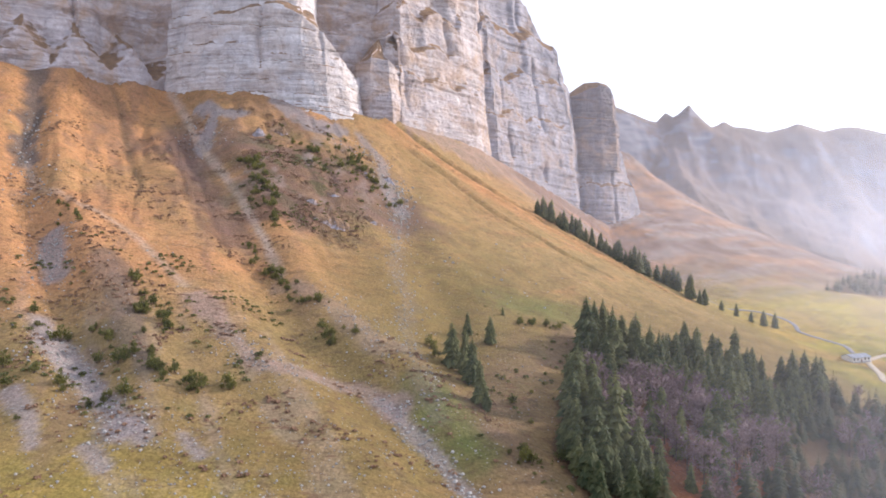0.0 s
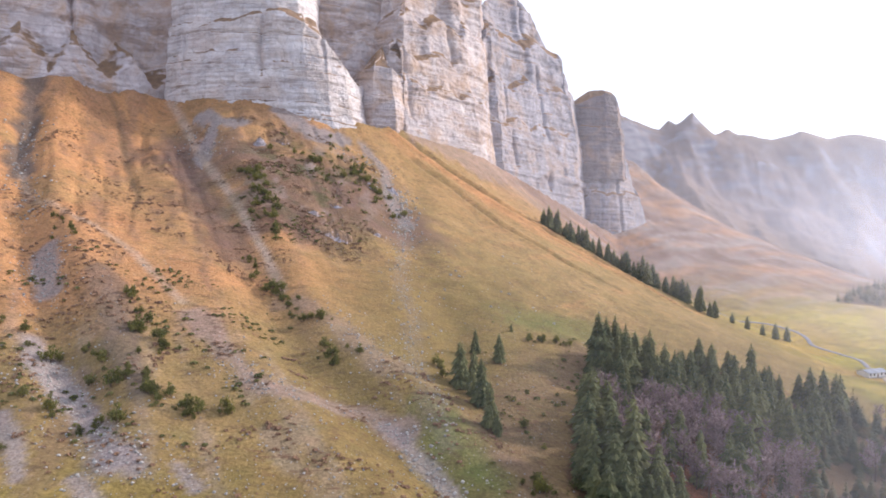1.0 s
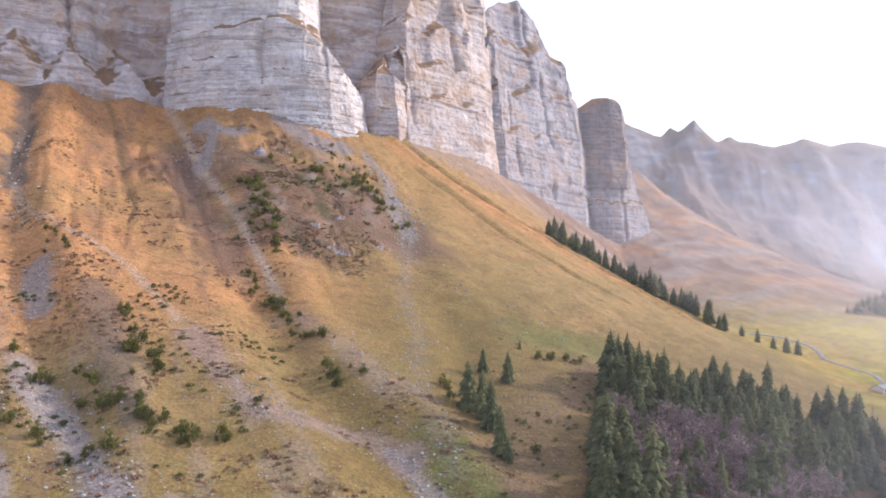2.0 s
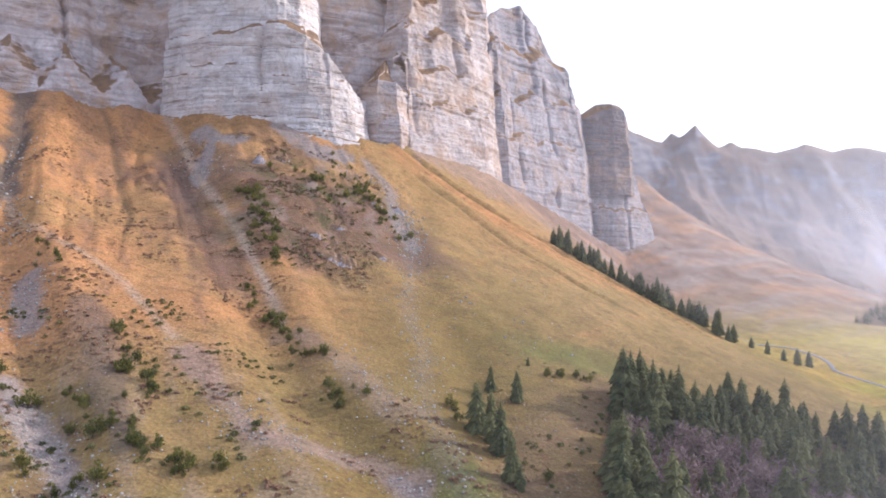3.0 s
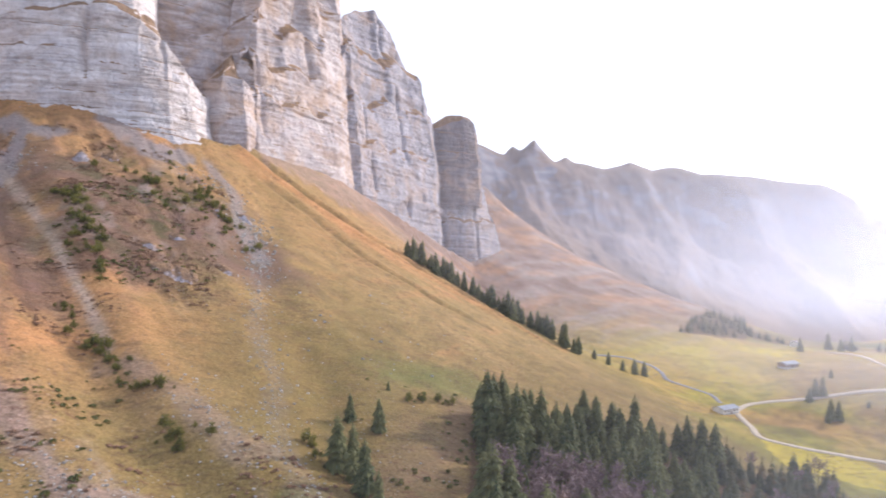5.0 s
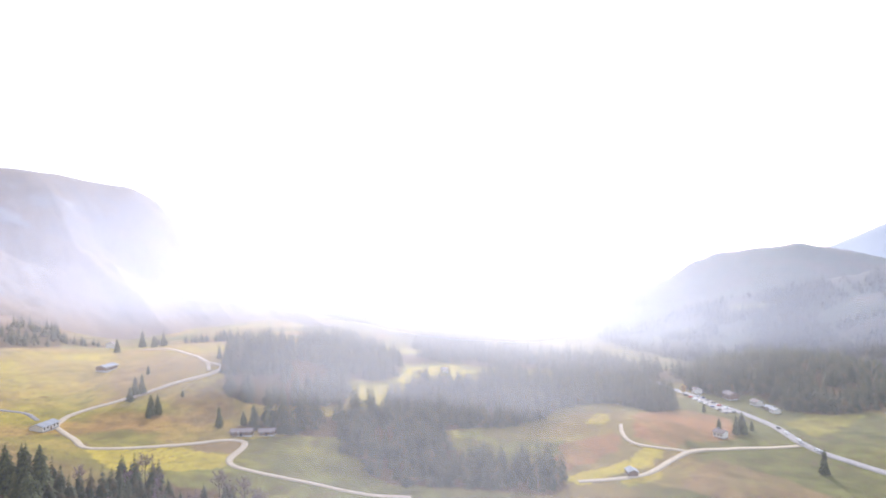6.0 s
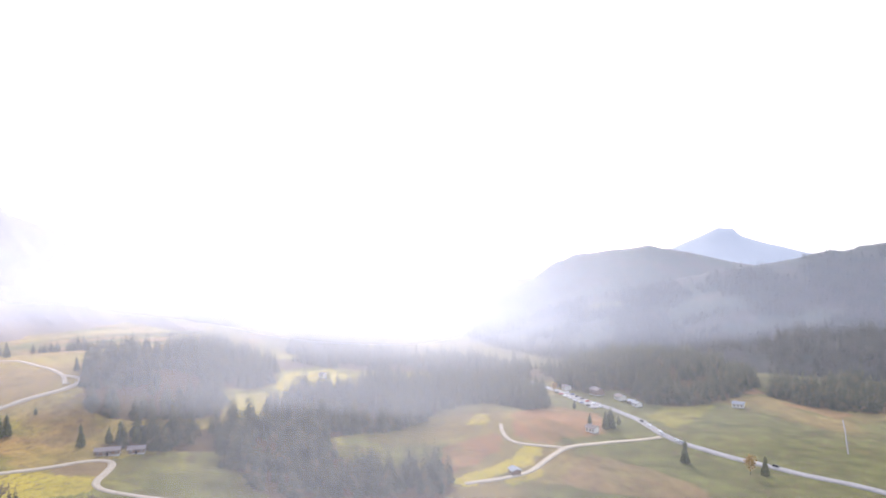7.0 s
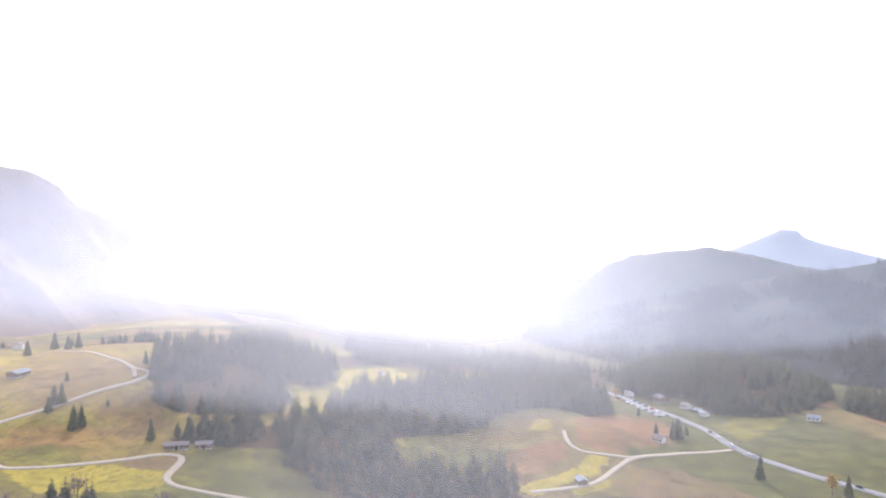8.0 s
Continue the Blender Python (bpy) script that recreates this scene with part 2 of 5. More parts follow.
def rock_material(name, pale, dark, stain=0.5, rusty=0.5):
    """Bedded limestone: pale and dark bands, thin bed lines, cracks, water stains, rust, and turf where it lies flat."""
    m = Nodes(name)
    p = m.pos()
    c = m.ramp(m.noise(0.05, 6, 0.65, warp=0.5), (0.3, dark), (0.68, pale))
    strata = m.noise(1.0, 6, 0.6, m.scaled(p, (0.012, 0.012, 0.32)), 0.3)
    c = m.mix(0.5, c, m.ramp(strata, (0.3, 0.28), (0.5, 0.5), (0.72, 0.68)), "OVERLAY")
    grain = m.noise(0.7, 6, 0.75)
    c = m.mix(0.5, c, m.ramp(grain, (0.3, 0.3), (0.7, 0.68)), "OVERLAY")
    beds = m.noise(1.0, 4, 0.5, m.scaled(p, (0.012, 0.012, 0.5)), 0.5)
    line = m.ramp(beds, (0.45, 0.0), (0.485, 0.8), (0.5, 1.0), (0.52, 0.0))
    broken = m.ramp(m.noise(0.06, 4, 0.65), (0.36, 0.0), (0.56, 1.0))
    line = m.math("MULTIPLY", line, broken)
    c = m.mix(m.math("MULTIPLY", line, 0.5), c, (0.2, 0.185, 0.19))
    shift = m.mix(0.25, p, m.mix(1.0, m.noise(0.08, 3), (60.0, 60.0, 60.0), "MULTIPLY"), "ADD")
    crack = m.ramp(m.cells(1.0, m.scaled(shift, (0.11, 0.11, 0.05)), "DISTANCE_TO_EDGE"), (0.0, 1.0), (0.035, 0.0))
    c = m.mix(m.math("MULTIPLY", crack, 0.28), c, (0.15, 0.135, 0.14))
    drip = m.noise(1.0, 5, 0.65, m.scaled(p, (0.14, 0.14, 0.02)), 0.4)
    c = m.mix(m.ramp(drip, (0.46, 0.0), (0.72, stain)), c, (0.185, 0.175, 0.185))
    rust = m.ramp(m.noise(0.035, 5, 0.65, warp=1.0), (0.46, 0.0), (0.66, rusty))
    c = m.mix(rust, c, (0.44, 0.30, 0.205))
    soil = m.ramp(m.noise(1.0, 6, 0.7, m.scaled(p, (0.022, 0.022, 0.06)), 0.8), (0.56 - 0.05 * rusty, 0.0), (0.65 - 0.05 * rusty, 0.1 + 0.65 * rusty))
    c = m.mix(soil, c, m.ramp(m.noise(0.3, 4, 0.7), (0.3, (0.15, 0.105, 0.09)), (0.7, (0.30, 0.20, 0.145))))
    lie = m.math("ADD", m.up(), m.math("MULTIPLY", m.math("SUBTRACT", m.noise(0.11, 5, 0.75), 0.5), 0.75))
    turf = m.ramp(m.noise(0.25, 4), (0.3, (0.12, 0.075, 0.045)), (0.7, (0.25, 0.145, 0.07)))
    c = m.mix(m.ramp(lie, (0.42, 0.0), (0.56, 0.92)), c, turf)
    h = m.math("ADD", m.math("ADD", strata, grain), m.math("MULTIPLY", m.math("ADD", line, crack), -0.6))
    return m.done(c, 0.92, h, 0.6, 0.8)


def leaf_material(name, dark, light, through_color=None):
    m = Nodes(name)
    v = m.math("ADD", m.math("MULTIPLY", m.noise(0.45, 3), 0.6), m.math("MULTIPLY", m.rand(), 0.4))
    v = m.math("ADD", m.math("MULTIPLY", v, 0.7), m.math("MULTIPLY", m.island(), 0.3))
    c = m.ramp(v, (0.25, dark), (0.75, light))
    m.done(c, 0.8)
    return m.glow(c, 0.4) if through_color is None else m.mat


GROUND = ground_material()
ROCK = rock_material("limestone cliff", (0.60, 0.54, 0.56), (0.42, 0.38, 0.40), 0.35, 0.8)
PALE = rock_material("pale limestone", (0.67, 0.635, 0.655), (0.52, 0.495, 0.525), 0.22, 0.3)
RUSTY = rock_material("rust-stained limestone", (0.58, 0.525, 0.535), (0.41, 0.365, 0.385), 0.3, 0.72)
GREY = rock_material("cool grey limestone", (0.43, 0.415, 0.47), (0.27, 0.26, 0.305), 0.45, 0.45)
# shade of the pillar's overhanging head, put into the rock colour
SHADE_ROCK = rock_material("limestone darkened for shade", (0.25, 0.22, 0.24), (0.155, 0.135, 0.155), 0.6, 0.5)
NEEDLES = leaf_material("spruce needles", (0.06, 0.08, 0.042), (0.175, 0.18, 0.085))
PINE = leaf_material("dwarf pine needles", (0.05, 0.066, 0.03), (0.14, 0.142, 0.055))
TWIGS = leaf_material("bare beech twigs", (0.17, 0.115, 0.115), (0.32, 0.23, 0.225), False)
LARCH = leaf_material("golden autumn leaves", (0.34, 0.20, 0.04), (0.52, 0.34, 0.08), False)
_b = Nodes("spruce bark")
BARK = _b.done(_b.ramp(_b.noise(2.5, 4), (0.3, (0.07, 0.05, 0.04)), (0.7, (0.17, 0.13, 0.10))), 0.9)
_r = Nodes("gravel road")
ROAD = _r.done(_r.ramp(_r.noise(0.6, 5), (0.3, (0.36, 0.30, 0.225)), (0.7, (0.50, 0.42, 0.32))), 0.95)
_r = Nodes("stream shingle")
SHINGLE = _r.done(_r.ramp(_r.noise(0.8, 5), (0.3, (0.15, 0.14, 0.14)), (0.7, (0.27, 0.25, 0.25))), 0.9)
_r = Nodes("asphalt road")
ASPHALT = _r.done(_r.ramp(_r.noise(0.4, 5), (0.3, (0.21, 0.20, 0.205)), (0.7, (0.31, 0.295, 0.295))), 0.85)
_r = Nodes("scree stone")
STONE = _r.done(_r.ramp(_r.math("ADD", _r.math("MULTIPLY", _r.island(), 0.6), _r.math("MULTIPLY", _r.noise(1.5, 4), 0.4)), (0.2, (0.22, 0.21, 0.205)), (0.8, (0.44, 0.42, 0.40))), 0.9)


# ---- mesh helpers ----
def mesh_ob(name, verts, faces, material, parent=None, label="", smooth_shade=False):
    me = bpy.data.meshes.new(name)
    verts = np.asarray(verts, np.float32)
    if isinstance(faces, np.ndarray):
        n, k = faces.shape
        me.vertices.add(len(verts))
        me.vertices.foreach_set("co", verts.ravel())
        me.loops.add(n * k)
        me.loops.foreach_set("vertex_index", faces.astype(np.int32).ravel())
        me.polygons.add(n)
        me.polygons.foreach_set("loop_start", np.arange(0, n * k, k, dtype=np.int32))
        me.update(calc_edges=True)
    else:
        me.from_pydata([tuple(map(float, v)) for v in verts], [], faces)
    if smooth_shade:
        me.polygons.foreach_set("use_smooth", np.ones(len(me.polygons), bool))
    me.materials.append(material)
    ob = new(name, me)
    if parent is not None:
        ob.parent = parent
    if label:
        ob["label"] = label
    return ob


def grid_faces(nu, nv):
    i = np.arange(nu * nv).reshape(nu, nv)
    return np.stack([i[:-1, :-1], i[1:, :-1], i[1:, 1:], i[:-1, 1:]], -1).reshape(-1, 4)


def empty(name, m=None):
    ob = new(name)
    if m is not None:
        ob.matrix_world = m
    return ob


def lines(*spans):
    """Grid lines: (from, to, step) spans, and growing steps past the ends."""
    out = []
    for a, b, s in spans:
        out += list(np.linspace(a, b, max(2, int(round((b - a) / s)) + 1))[:-1])
    out.append(spans[-1][1])
    return np.array(out)



def inside(x, y, poly):
    """1 inside a polygon, 0 outside."""
    odd = np.zeros(np.shape(x), bool)
    for (x0, y0), (x1, y1) in zip(poly, poly[1:] + poly[:1]):
        with np.errstate(divide="ignore", invalid="ignore"):
            odd ^= ((y0 > y) != (y1 > y)) & (x < (x1 - x0) * (y - y0) / (y1 - y0 + 1e-9) + x0)
    return odd.astype(float)


# woods: outline and spacing of the trees
WOODS = [
    ([(64, 305), (46, 244), (37, 206), (42, 182), (90, 165), (150, 165), (215, 205), (250, 262), (246, 289), (238, 312), (207, 320), (190, 317), (175, 324), (143, 325), (127, 327), (103, 321)], 5.4),
    ([(400, 414), (374, 386), (384, 369), (407, 351), (434, 328), (452, 336), (478, 354), (500, 364), (545, 398), (590, 440), (600, 475), (540, 480), (480, 465), (440, 445)], 6.6),
    ([(393, 151), (376, 145), (362, 150), (352, 175), (342, 205), (333, 236), (338, 250), (354, 262), (352, 280), (374, 293), (356, 317), (347, 329), (343, 350), (362, 345), (390, 335), (412, 318), (428, 300), (438, 282), (444, 262), (420, 240), (395, 215), (388, 190), (400, 165)], 7.0),
    ([(432, 253), (452, 235), (475, 213), (510, 196), (547, 189), (590, 170), (606, 152), (580, 122), (612, 100), (650, 110), (690, 112), (700, 160), (690, 225), (650, 262), (604, 286), (545, 303), (504, 308), (472, 314), (446, 292)], 6.4),
    ([(702, 36), (642, 12), (637, -17), (657, -54), (675, -68), (770, -108), (900, -110), (965, -50), (930, 70), (800, 120), (705, 100), (690, 70)], 7.5),
    ([(697, -94), (662, -121), (645, -172), (700, -230), (830, -220), (800, -135)], 7.5),
    ([(668, 314), (690, 290), (740, 250), (830, 300), (820, 420), (720, 420)], 8.0),
    ([(606, 358), (650, 350), (672, 330), (690, 360), (640, 405), (610, 378)], 7.0),
    ([(705, 165), (700, 225), (740, 246), (830, 296), (900, 230), (880, 120), (800, 112)], 8.5),
    ([(494, 362), (520, 342), (560, 345), (596, 362), (640, 410), (690, 480), (660, 510), (610, 478), (590, 440), (545, 398)], 7.0),
    ([(505, 600), (522, 588), (576, 556), (600, 545), (620, 560), (560, 600), (520, 620)], 8.0),
    ([(440, 660), (485, 617), (500, 640), (470, 690)], 8.0),
    ([(345, 614), (426, 627), (480, 690), (520, 757), (440, 720), (390, 666)], 9.0),
]


# ---- ground: one sheet to the horizon ----
GX = lines((-4500, -1200, 110), (-1200, -420, 26), (-420, -250, 5), (-250, 130, 1.6), (130, 640, 3.0), (640, 1000, 9), (1000, 1800, 25), (1800, 4600, 100))
GY = lines((-4500, -900, 110), (-900, -250, 20), (-250, 110, 4), (110, 480, 1.8), (480, 640, 3.0), (640, 1000, 9), (1000, 1800, 25), (1800, 4600, 100))
gx, gy = np.meshgrid(GX, GY, indexing="ij")
gz = land(gx, gy)
ground = mesh_ob("ground", np.stack([gx, gy, gz], -1).reshape(-1, 3), grid_faces(len(GX), len(GY)), GROUND, smooth_shade=True)
tagged(ground, "autumn alpine slope of orange grass, scree and meadow", "ground", kind="structure")


# tongues of scree, heath and turf on the slope: (points, half width, colour, strength)
STROKES = [
    ([(-140, 238), (-130, 226), (-114, 214), (-98, 197), (-84, 182)], 5.5, "scree", 1.0),
    ([(-86, 185), (-80, 179)], 4.5, "scree", 0.9),
    ([(-95, 262), (-76, 241), (-57, 222), (-41, 225), (-26, 226), (-14, 215)], 6.0, "pink", 0.8),
    ([(-62, 292), (-52, 285), (-34, 266), (-20, 248)], 8.0, "pink", 0.45),
    ([(-20, 220), (-14, 215), (-3, 197), (8, 178), (25, 150)], 3.0, "scree", 0.75),
    ([(-57, 485), (-39, 462), (-33, 427), (-23, 408)], 4.5, "scree", 0.75),
    ([(-31, 449), (-23, 401), (-23, 340), (-13, 296), (-14, 271), (-9, 252), (0, 210)], 4.5, "scree", 0.14),
    ([(-110, 486), (-98, 478), (-86, 470), (-72, 480)], 9.0, "scree", 1.0),
    ([(-163, 475), (-150, 464), (-135, 462)], 7.0, "scree", 1.0),
    ([(-152, 462), (-151, 441), (-144, 425)], 6.0, "scree", 1.0),
    ([(-270, 462), (-237, 391), (-219, 363)], 8.0, "grit", 1.0),
    ([(-219, 363), (-199, 337), (-173, 323), (-130, 295), (-100, 268)], 1.8, "lane", 0.7),
    ([(-200, 508), (-183, 485), (-139, 414), (-106, 367), (-85, 332), (-70, 300)], 2.2, "lane", 1.0),
    ([(-240, 492), (-216, 465), (-183, 405), (-156, 357)], 2.2, "ditch", 0.6),
    ([(-166, 432), (-134, 376), (-110, 338), (-98, 316)], 9.0, "umber", 1.1),
    ([(-120, 432), (-102, 395), (-90, 368)], 15.0, "umber", 0.65),
    ([(-92, 438), (-62, 420), (-42, 402)], 22.0, "umber", 0.55),
    ([(-185, 492), (-150, 482), (-120, 482)], 12.0, "umber", 0.35),
    ([(-168, 292), (-150, 266)], 5.0, "scree", 0.8),
    ([(-135, 275), (-127, 264), (-106, 234), (-92, 215)], 6.0, "grit", 0.7),
    ([(-20, 548), (24, 570), (60, 625), (100, 672), (150, 725)], 20.0, "pink", 0.75),
    ([(-125, 196), (-113, 184), (-105, 172)], 2.5, "scree", 0.8),
    ([(-92, 174), (-84, 166)], 2.5, "scree", 0.8),
    ([(-70, 182), (-62, 174)], 2.0, "scree", 0.8),
    ([(-172, 460), (-126, 373), (-90, 321)], 11.0, "heath", 0.7),
    ([(-236, 470), (-228, 462), (-199, 429)], 10.0, "heath", 0.45),
    ([(-120, 430), (-78, 412), (-50, 400)], 42.0, "heath", 0.95),
    ([(60, 300), (25, 240), (18, 210), (29, 188)], 20.0, "heath", 0.6),
    ([(85, 330), (62, 333), (35, 325)], 14.0, "green", 0.8),
    ([(-2, 222), (2, 206), (8, 195)], 9.0, "green", 0.9),
    ([(-120, 150), (-89, 156), (-60, 150)], 20.0, "lime", 0.22),
    ([(-36, 520), (35, 515), (97, 510), (172, 480)], 9.0, "orange", 0.8),
    ([(-42, 534), (-14, 528), (20, 524), (49, 519), (75, 518), (112, 511), (145, 488)], 2.6, "furrow", 1.0),
    ([(-36, 528), (20, 514), (60, 500), (100, 488)], 6.0, "orange", 0.6),
    ([(-24, 507), (9, 498), (47, 473), (83, 454), (111, 442)], 2.2, "furrow", 0.6),
]


# meadows and fields of the valley: outline, colour, strength
FIELDS = [
    ([(447, 226), (475, 209), (547, 186), (596, 164), (602, 148), (560, 140), (520, 140), (480, 165), (440, 200)], "olive", 0.6),
    ([(535, 135), (565, 128), (592, 112), (612, 98), (600, 60), (560, 50), (520, 58), (495, 75), (473, 98), (481, 126)], "brick", 0.85),
    ([(454, 168), (480, 150), (486, 138), (462, 130), (430, 140), (402, 154), (420, 165)], "brick", 0.75),
    ([(390, 154), (417, 136), (440, 122), (468, 116), (464, 102), (440, 106), (410, 120), (384, 142)], "lime", 0.95),
    ([(500, 150), (540, 150), (540, 162), (505, 166)], "lime", 0.5),
    ([(399, 122), (430, 100), (415, 96), (392, 114)], "lime", 0.6),
    ([(470, 70), (440, 80), (405, 88), (390, 40), (400, -8), (430, 0), (452, 28)], "tan", 0.75),
    ([(668, -92), (666, -108), (640, -152), (616, -132), (640, -108)], "brick", 0.7),
    ([(688, -72), (698, -95), (850, -104), (960, -160), (950, -90), (830, -66)], "brick", 0.85),
    ([(600, 20), (640, 0), (640, -40), (590, -20), (560, 0)], "lime", 0.3),
    ([(490, 350), (515, 334), (482, 308), (450, 296), (436, 318), (455, 328)], "lime", 1.1),
    ([(528, 334), (600, 352), (655, 330), (640, 304), (590, 296), (535, 312)], "lime", 1.1),
    ([(300, 352), (328, 338), (322, 328), (304, 324), (294, 338)], "tan", 0.8),
    ([(250, 376), (290, 352), (296, 338), (302, 322), (284, 308), (235, 338)], "lime", 0.85),
    ([(350, 412), (398, 414), (372, 388), (352, 366), (326, 372), (312, 402)], "tan", 0.6),
    ([(352, 470), (398, 470), (404, 448), (370, 432), (346, 446)], "olive", 0.7),
    ([(330, 335), (358, 314), (374, 293), (357, 266), (325, 262), (300, 290), (302, 316)], "turf", 0.6),
    ([(280, 440), (330, 446), (350, 480), (380, 500), (420, 560), (470, 560), (455, 500), (405, 440), (360, 428), (320, 438)], "straw", 0.8),
]


def cover(x, y, z):
    """Plant cover and bare stone, as colours."""
    n1, n2, n3 = fbm(x / 40, y / 40, 0, 4, 31), fbm(x / 9, y / 9, 0, 3, 37), fbm(x / 130, y / 130, 0, 3, 41)
    tone = dict(orange=(0.415, 0.23, 0.12), straw=(0.285, 0.21, 0.105), olive=(0.165, 0.13, 0.05), moss=(0.075, 0.085, 0.042), leaves=(0.24, 0.10, 0.06), turf=(0.105, 0.12, 0.048), green=(0.125, 0.145, 0.052), heath=(0.15, 0.105, 0.10),
                scree=(0.275, 0.24, 0.258), mauve=(0.215, 0.165, 0.17), pink=(0.29, 0.23, 0.235), grit=(0.11, 0.095, 0.095), lime=(0.43, 0.38, 0.065), brick=(0.27, 0.15, 0.095), ditch=(0.13, 0.10, 0.07), lane=(0.41, 0.335, 0.30), furrow=(0.10, 0.075, 0.04), umber=(0.125, 0.075, 0.06), tan=(0.22, 0.16, 0.11), litter=(0.10, 0.07, 0.045), wood=(0.05, 0.055, 0.03))

    def lay(c, name, w):
        return c + (np.array(tone[name]) - c) * np.clip(w, 0, 1)[..., None]

    c = np.ones_like(x)[..., None] * np.array(tone["straw"])
    left = smooth(20, -100, x + 0.12 * (y - 300) + 22 * n1)
    c = lay(c, "orange", left * smooth(58, 84, z + 14 * n1) * 0.95)
    c = lay(c, "orange", smooth(85, 120, z) * smooth(-40, 20, x) * 0.3)
    c = lay(c, "olive", smooth(72, 36, z + 16 * n1) * 0.6)
    c = lay(c, "olive", np.exp(-(((x - 8) / 62) ** 2 + ((y - 318) / 95) ** 2)) * 0.8)
    c = lay(c, "olive", np.exp(-(((x - 2) / 60) ** 2 + ((y - 235) / 55) ** 2)) * 0.7)
    c = lay(c, "straw", smooth(0.0, 0.4, n3 + n1) * 0.4)
    # valley meadows
    val = smooth(26, 10, z - 26 * smooth(330, 440, y)) * smooth(190, 260, x)
    c = lay(c, "green", val * (0.85 + 0.4 * n1))
    c = lay(c, "turf", val * smooth(240, 150, y) * (0.9 + 0.5 * n1))
    c = lay(c, "lime", val * smooth(190, 260, y) * smooth(-0.3, 0.4, n3 + 0.5 * n1) * 0.55)
    c = lay(c, "orange", val * smooth(330, 400, y) * smooth(0.0, 0.35, fbm(x / 45, y / 30, 0, 4, 83)) * 0.55)
    c = c * (1 + 0.35 * (val * n2))[..., None]
    c = lay(c, "lime", np.exp(-(((x - 350) / 130) ** 2 + ((y - 540) / 85) ** 2)) * 1.0)
    c = lay(c, "straw", np.exp(-(((x - 395) / 70) ** 2 + ((y - 465) / 34) ** 2)) * 0.9)
    c = lay(c, "straw", val * smooth(0.1, 0.45, n3 + 0.5 * n1) * 0.6)
    mown = fbm((x + 0.8 * y) / 30, (y - 0.8 * x) / 5, 0, 3, 97)
    for poly, name, w in FIELDS:
        edge = inside(x + 7 * n1 + 3 * n2, y + 7 * n3 + 3 * n2, poly)
        c = lay(c, name, edge * w * np.clip(0.95 + 0.4 * n1 + 0.45 * mown, 0.35, 1.1))
    c = lay(c, "wood", smooth(690, 800, x + 40 * n1) * smooth(-900, -500, -np.abs(y)) * (0.75 + n1))
    for pts, half, name, w in STROKES:
        if name in ("heath", "green", "lime", "orange", "umber"):
            d, _ = near_line(x, y, pts)
            c = lay(c, name, w * smooth(1.5, 0.35, d / half + 0.9 * n1 + 0.7 * n2) * (0.8 + 0.5 * n2))
    n4 = fbm((x + 0.5 * y) / 4.5, (y - 0.5 * x) / 16, 0, 3, 43)
    # long streaks of stones and of heather down the fall line
    streak = fbm((x + 0.55 * y) / 8, (y - 0.55 * x) / 85, 0, 4, 61)
    c = lay(c, "scree", smooth(0.2, 0.5, streak + 0.3 * n2) * smooth(30, -50, x) * smooth(300, 220, y) * 0.35)
    rib = fbm((x + 0.5 * y) / 12, (y - 0.5 * x) / 60, 0, 4, 67)
    c = lay(c, "heath", smooth(0.2, 0.4, rib + 0.55 * n4 + 0.35 * n2) * smooth(-20, -90, x) * 0.4)
    c = lay(c, "orange", smooth(0.2, 0.5, fbm((x - 0.8 * y) / 10, (y + 0.8 * x) / 70, 0, 4, 71)) * smooth(-10, 40, x) * smooth(40, 70, z) * 0.3)
    bare = np.zeros_like(x)
    for pts, half, name, w in STROKES:
        if name in ("scree", "pink", "grit", "ditch"):
            d, _ = near_line(x, y, pts)
            k = 0.9 * w * smooth(1.2, 0.5, d / (0.9 * half) + 0.4 * n1 + 0.5 * n2 + 0.6 * n4)
            c = lay(c, name, k)
            if name in ("scree", "grit"):
                bare = np.maximum(bare, k * (1 if name == "scree" else 0.1))
        elif name in ("lane", "furrow"):
            d, _ = near_line(x, y, pts)
            c = lay(c, name, w * smooth(1.35, 0.5, d / half + 0.35 * n2) * (0.85 + 0.4 * n4))
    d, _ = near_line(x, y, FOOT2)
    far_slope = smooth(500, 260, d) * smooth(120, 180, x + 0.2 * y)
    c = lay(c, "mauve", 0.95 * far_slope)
    c = lay(c, "umber", far_slope * smooth(-0.1, 0.35, fbm((x - y) / 60, (x + y) / 25, 0, 4, 93)) * 0.6)
    c = lay(c, "scree", far_slope * smooth(0.0, 0.3, fbm((x + 0.7 * y) / 70, (y - 0.7 * x) / 14, 0, 4, 91)) * 0.85)
    c = lay(c, "orange", far_slope * smooth(0.1, 0.4, fbm((x + 0.7 * y) / 90, (y - 0.7 * x) / 22, 0, 4, 95)) * 0.45)
    k = np.exp(-(((x + 80) / 44) ** 2 + ((y - 415) / 52) ** 2))
    c = lay(c, "moss", k * smooth(0.05, 0.25, fbm(x / 12, y / 7, 0, 4, 73)) * 0.9)
    c = lay(c, "scree", k * smooth(0.12, 0.3, fbm(x / 9, y / 14, 0, 4, 79)) * 0.7)
    # leaf litter under the woods
    for poly, _ in WOODS:
        c = lay(c, "litter", inside(x + 5 * n1, y + 5 * n2, poly) * 0.9)
    c = lay(c, "leaves", np.exp(-(((x - 80) / 36) ** 2 + ((y - 215) / 34) ** 2) ** 2) * 0.8)
    # the valley's grass is fresher than the slope's
    fresh = (smooth(180, 260, x) * smooth(60, 30, z))[..., None]
    tint = np.array((0.98, 0.91, 0.86)) * (1 - fresh) + np.array((1.0, 0.9, 0.66)) * fresh
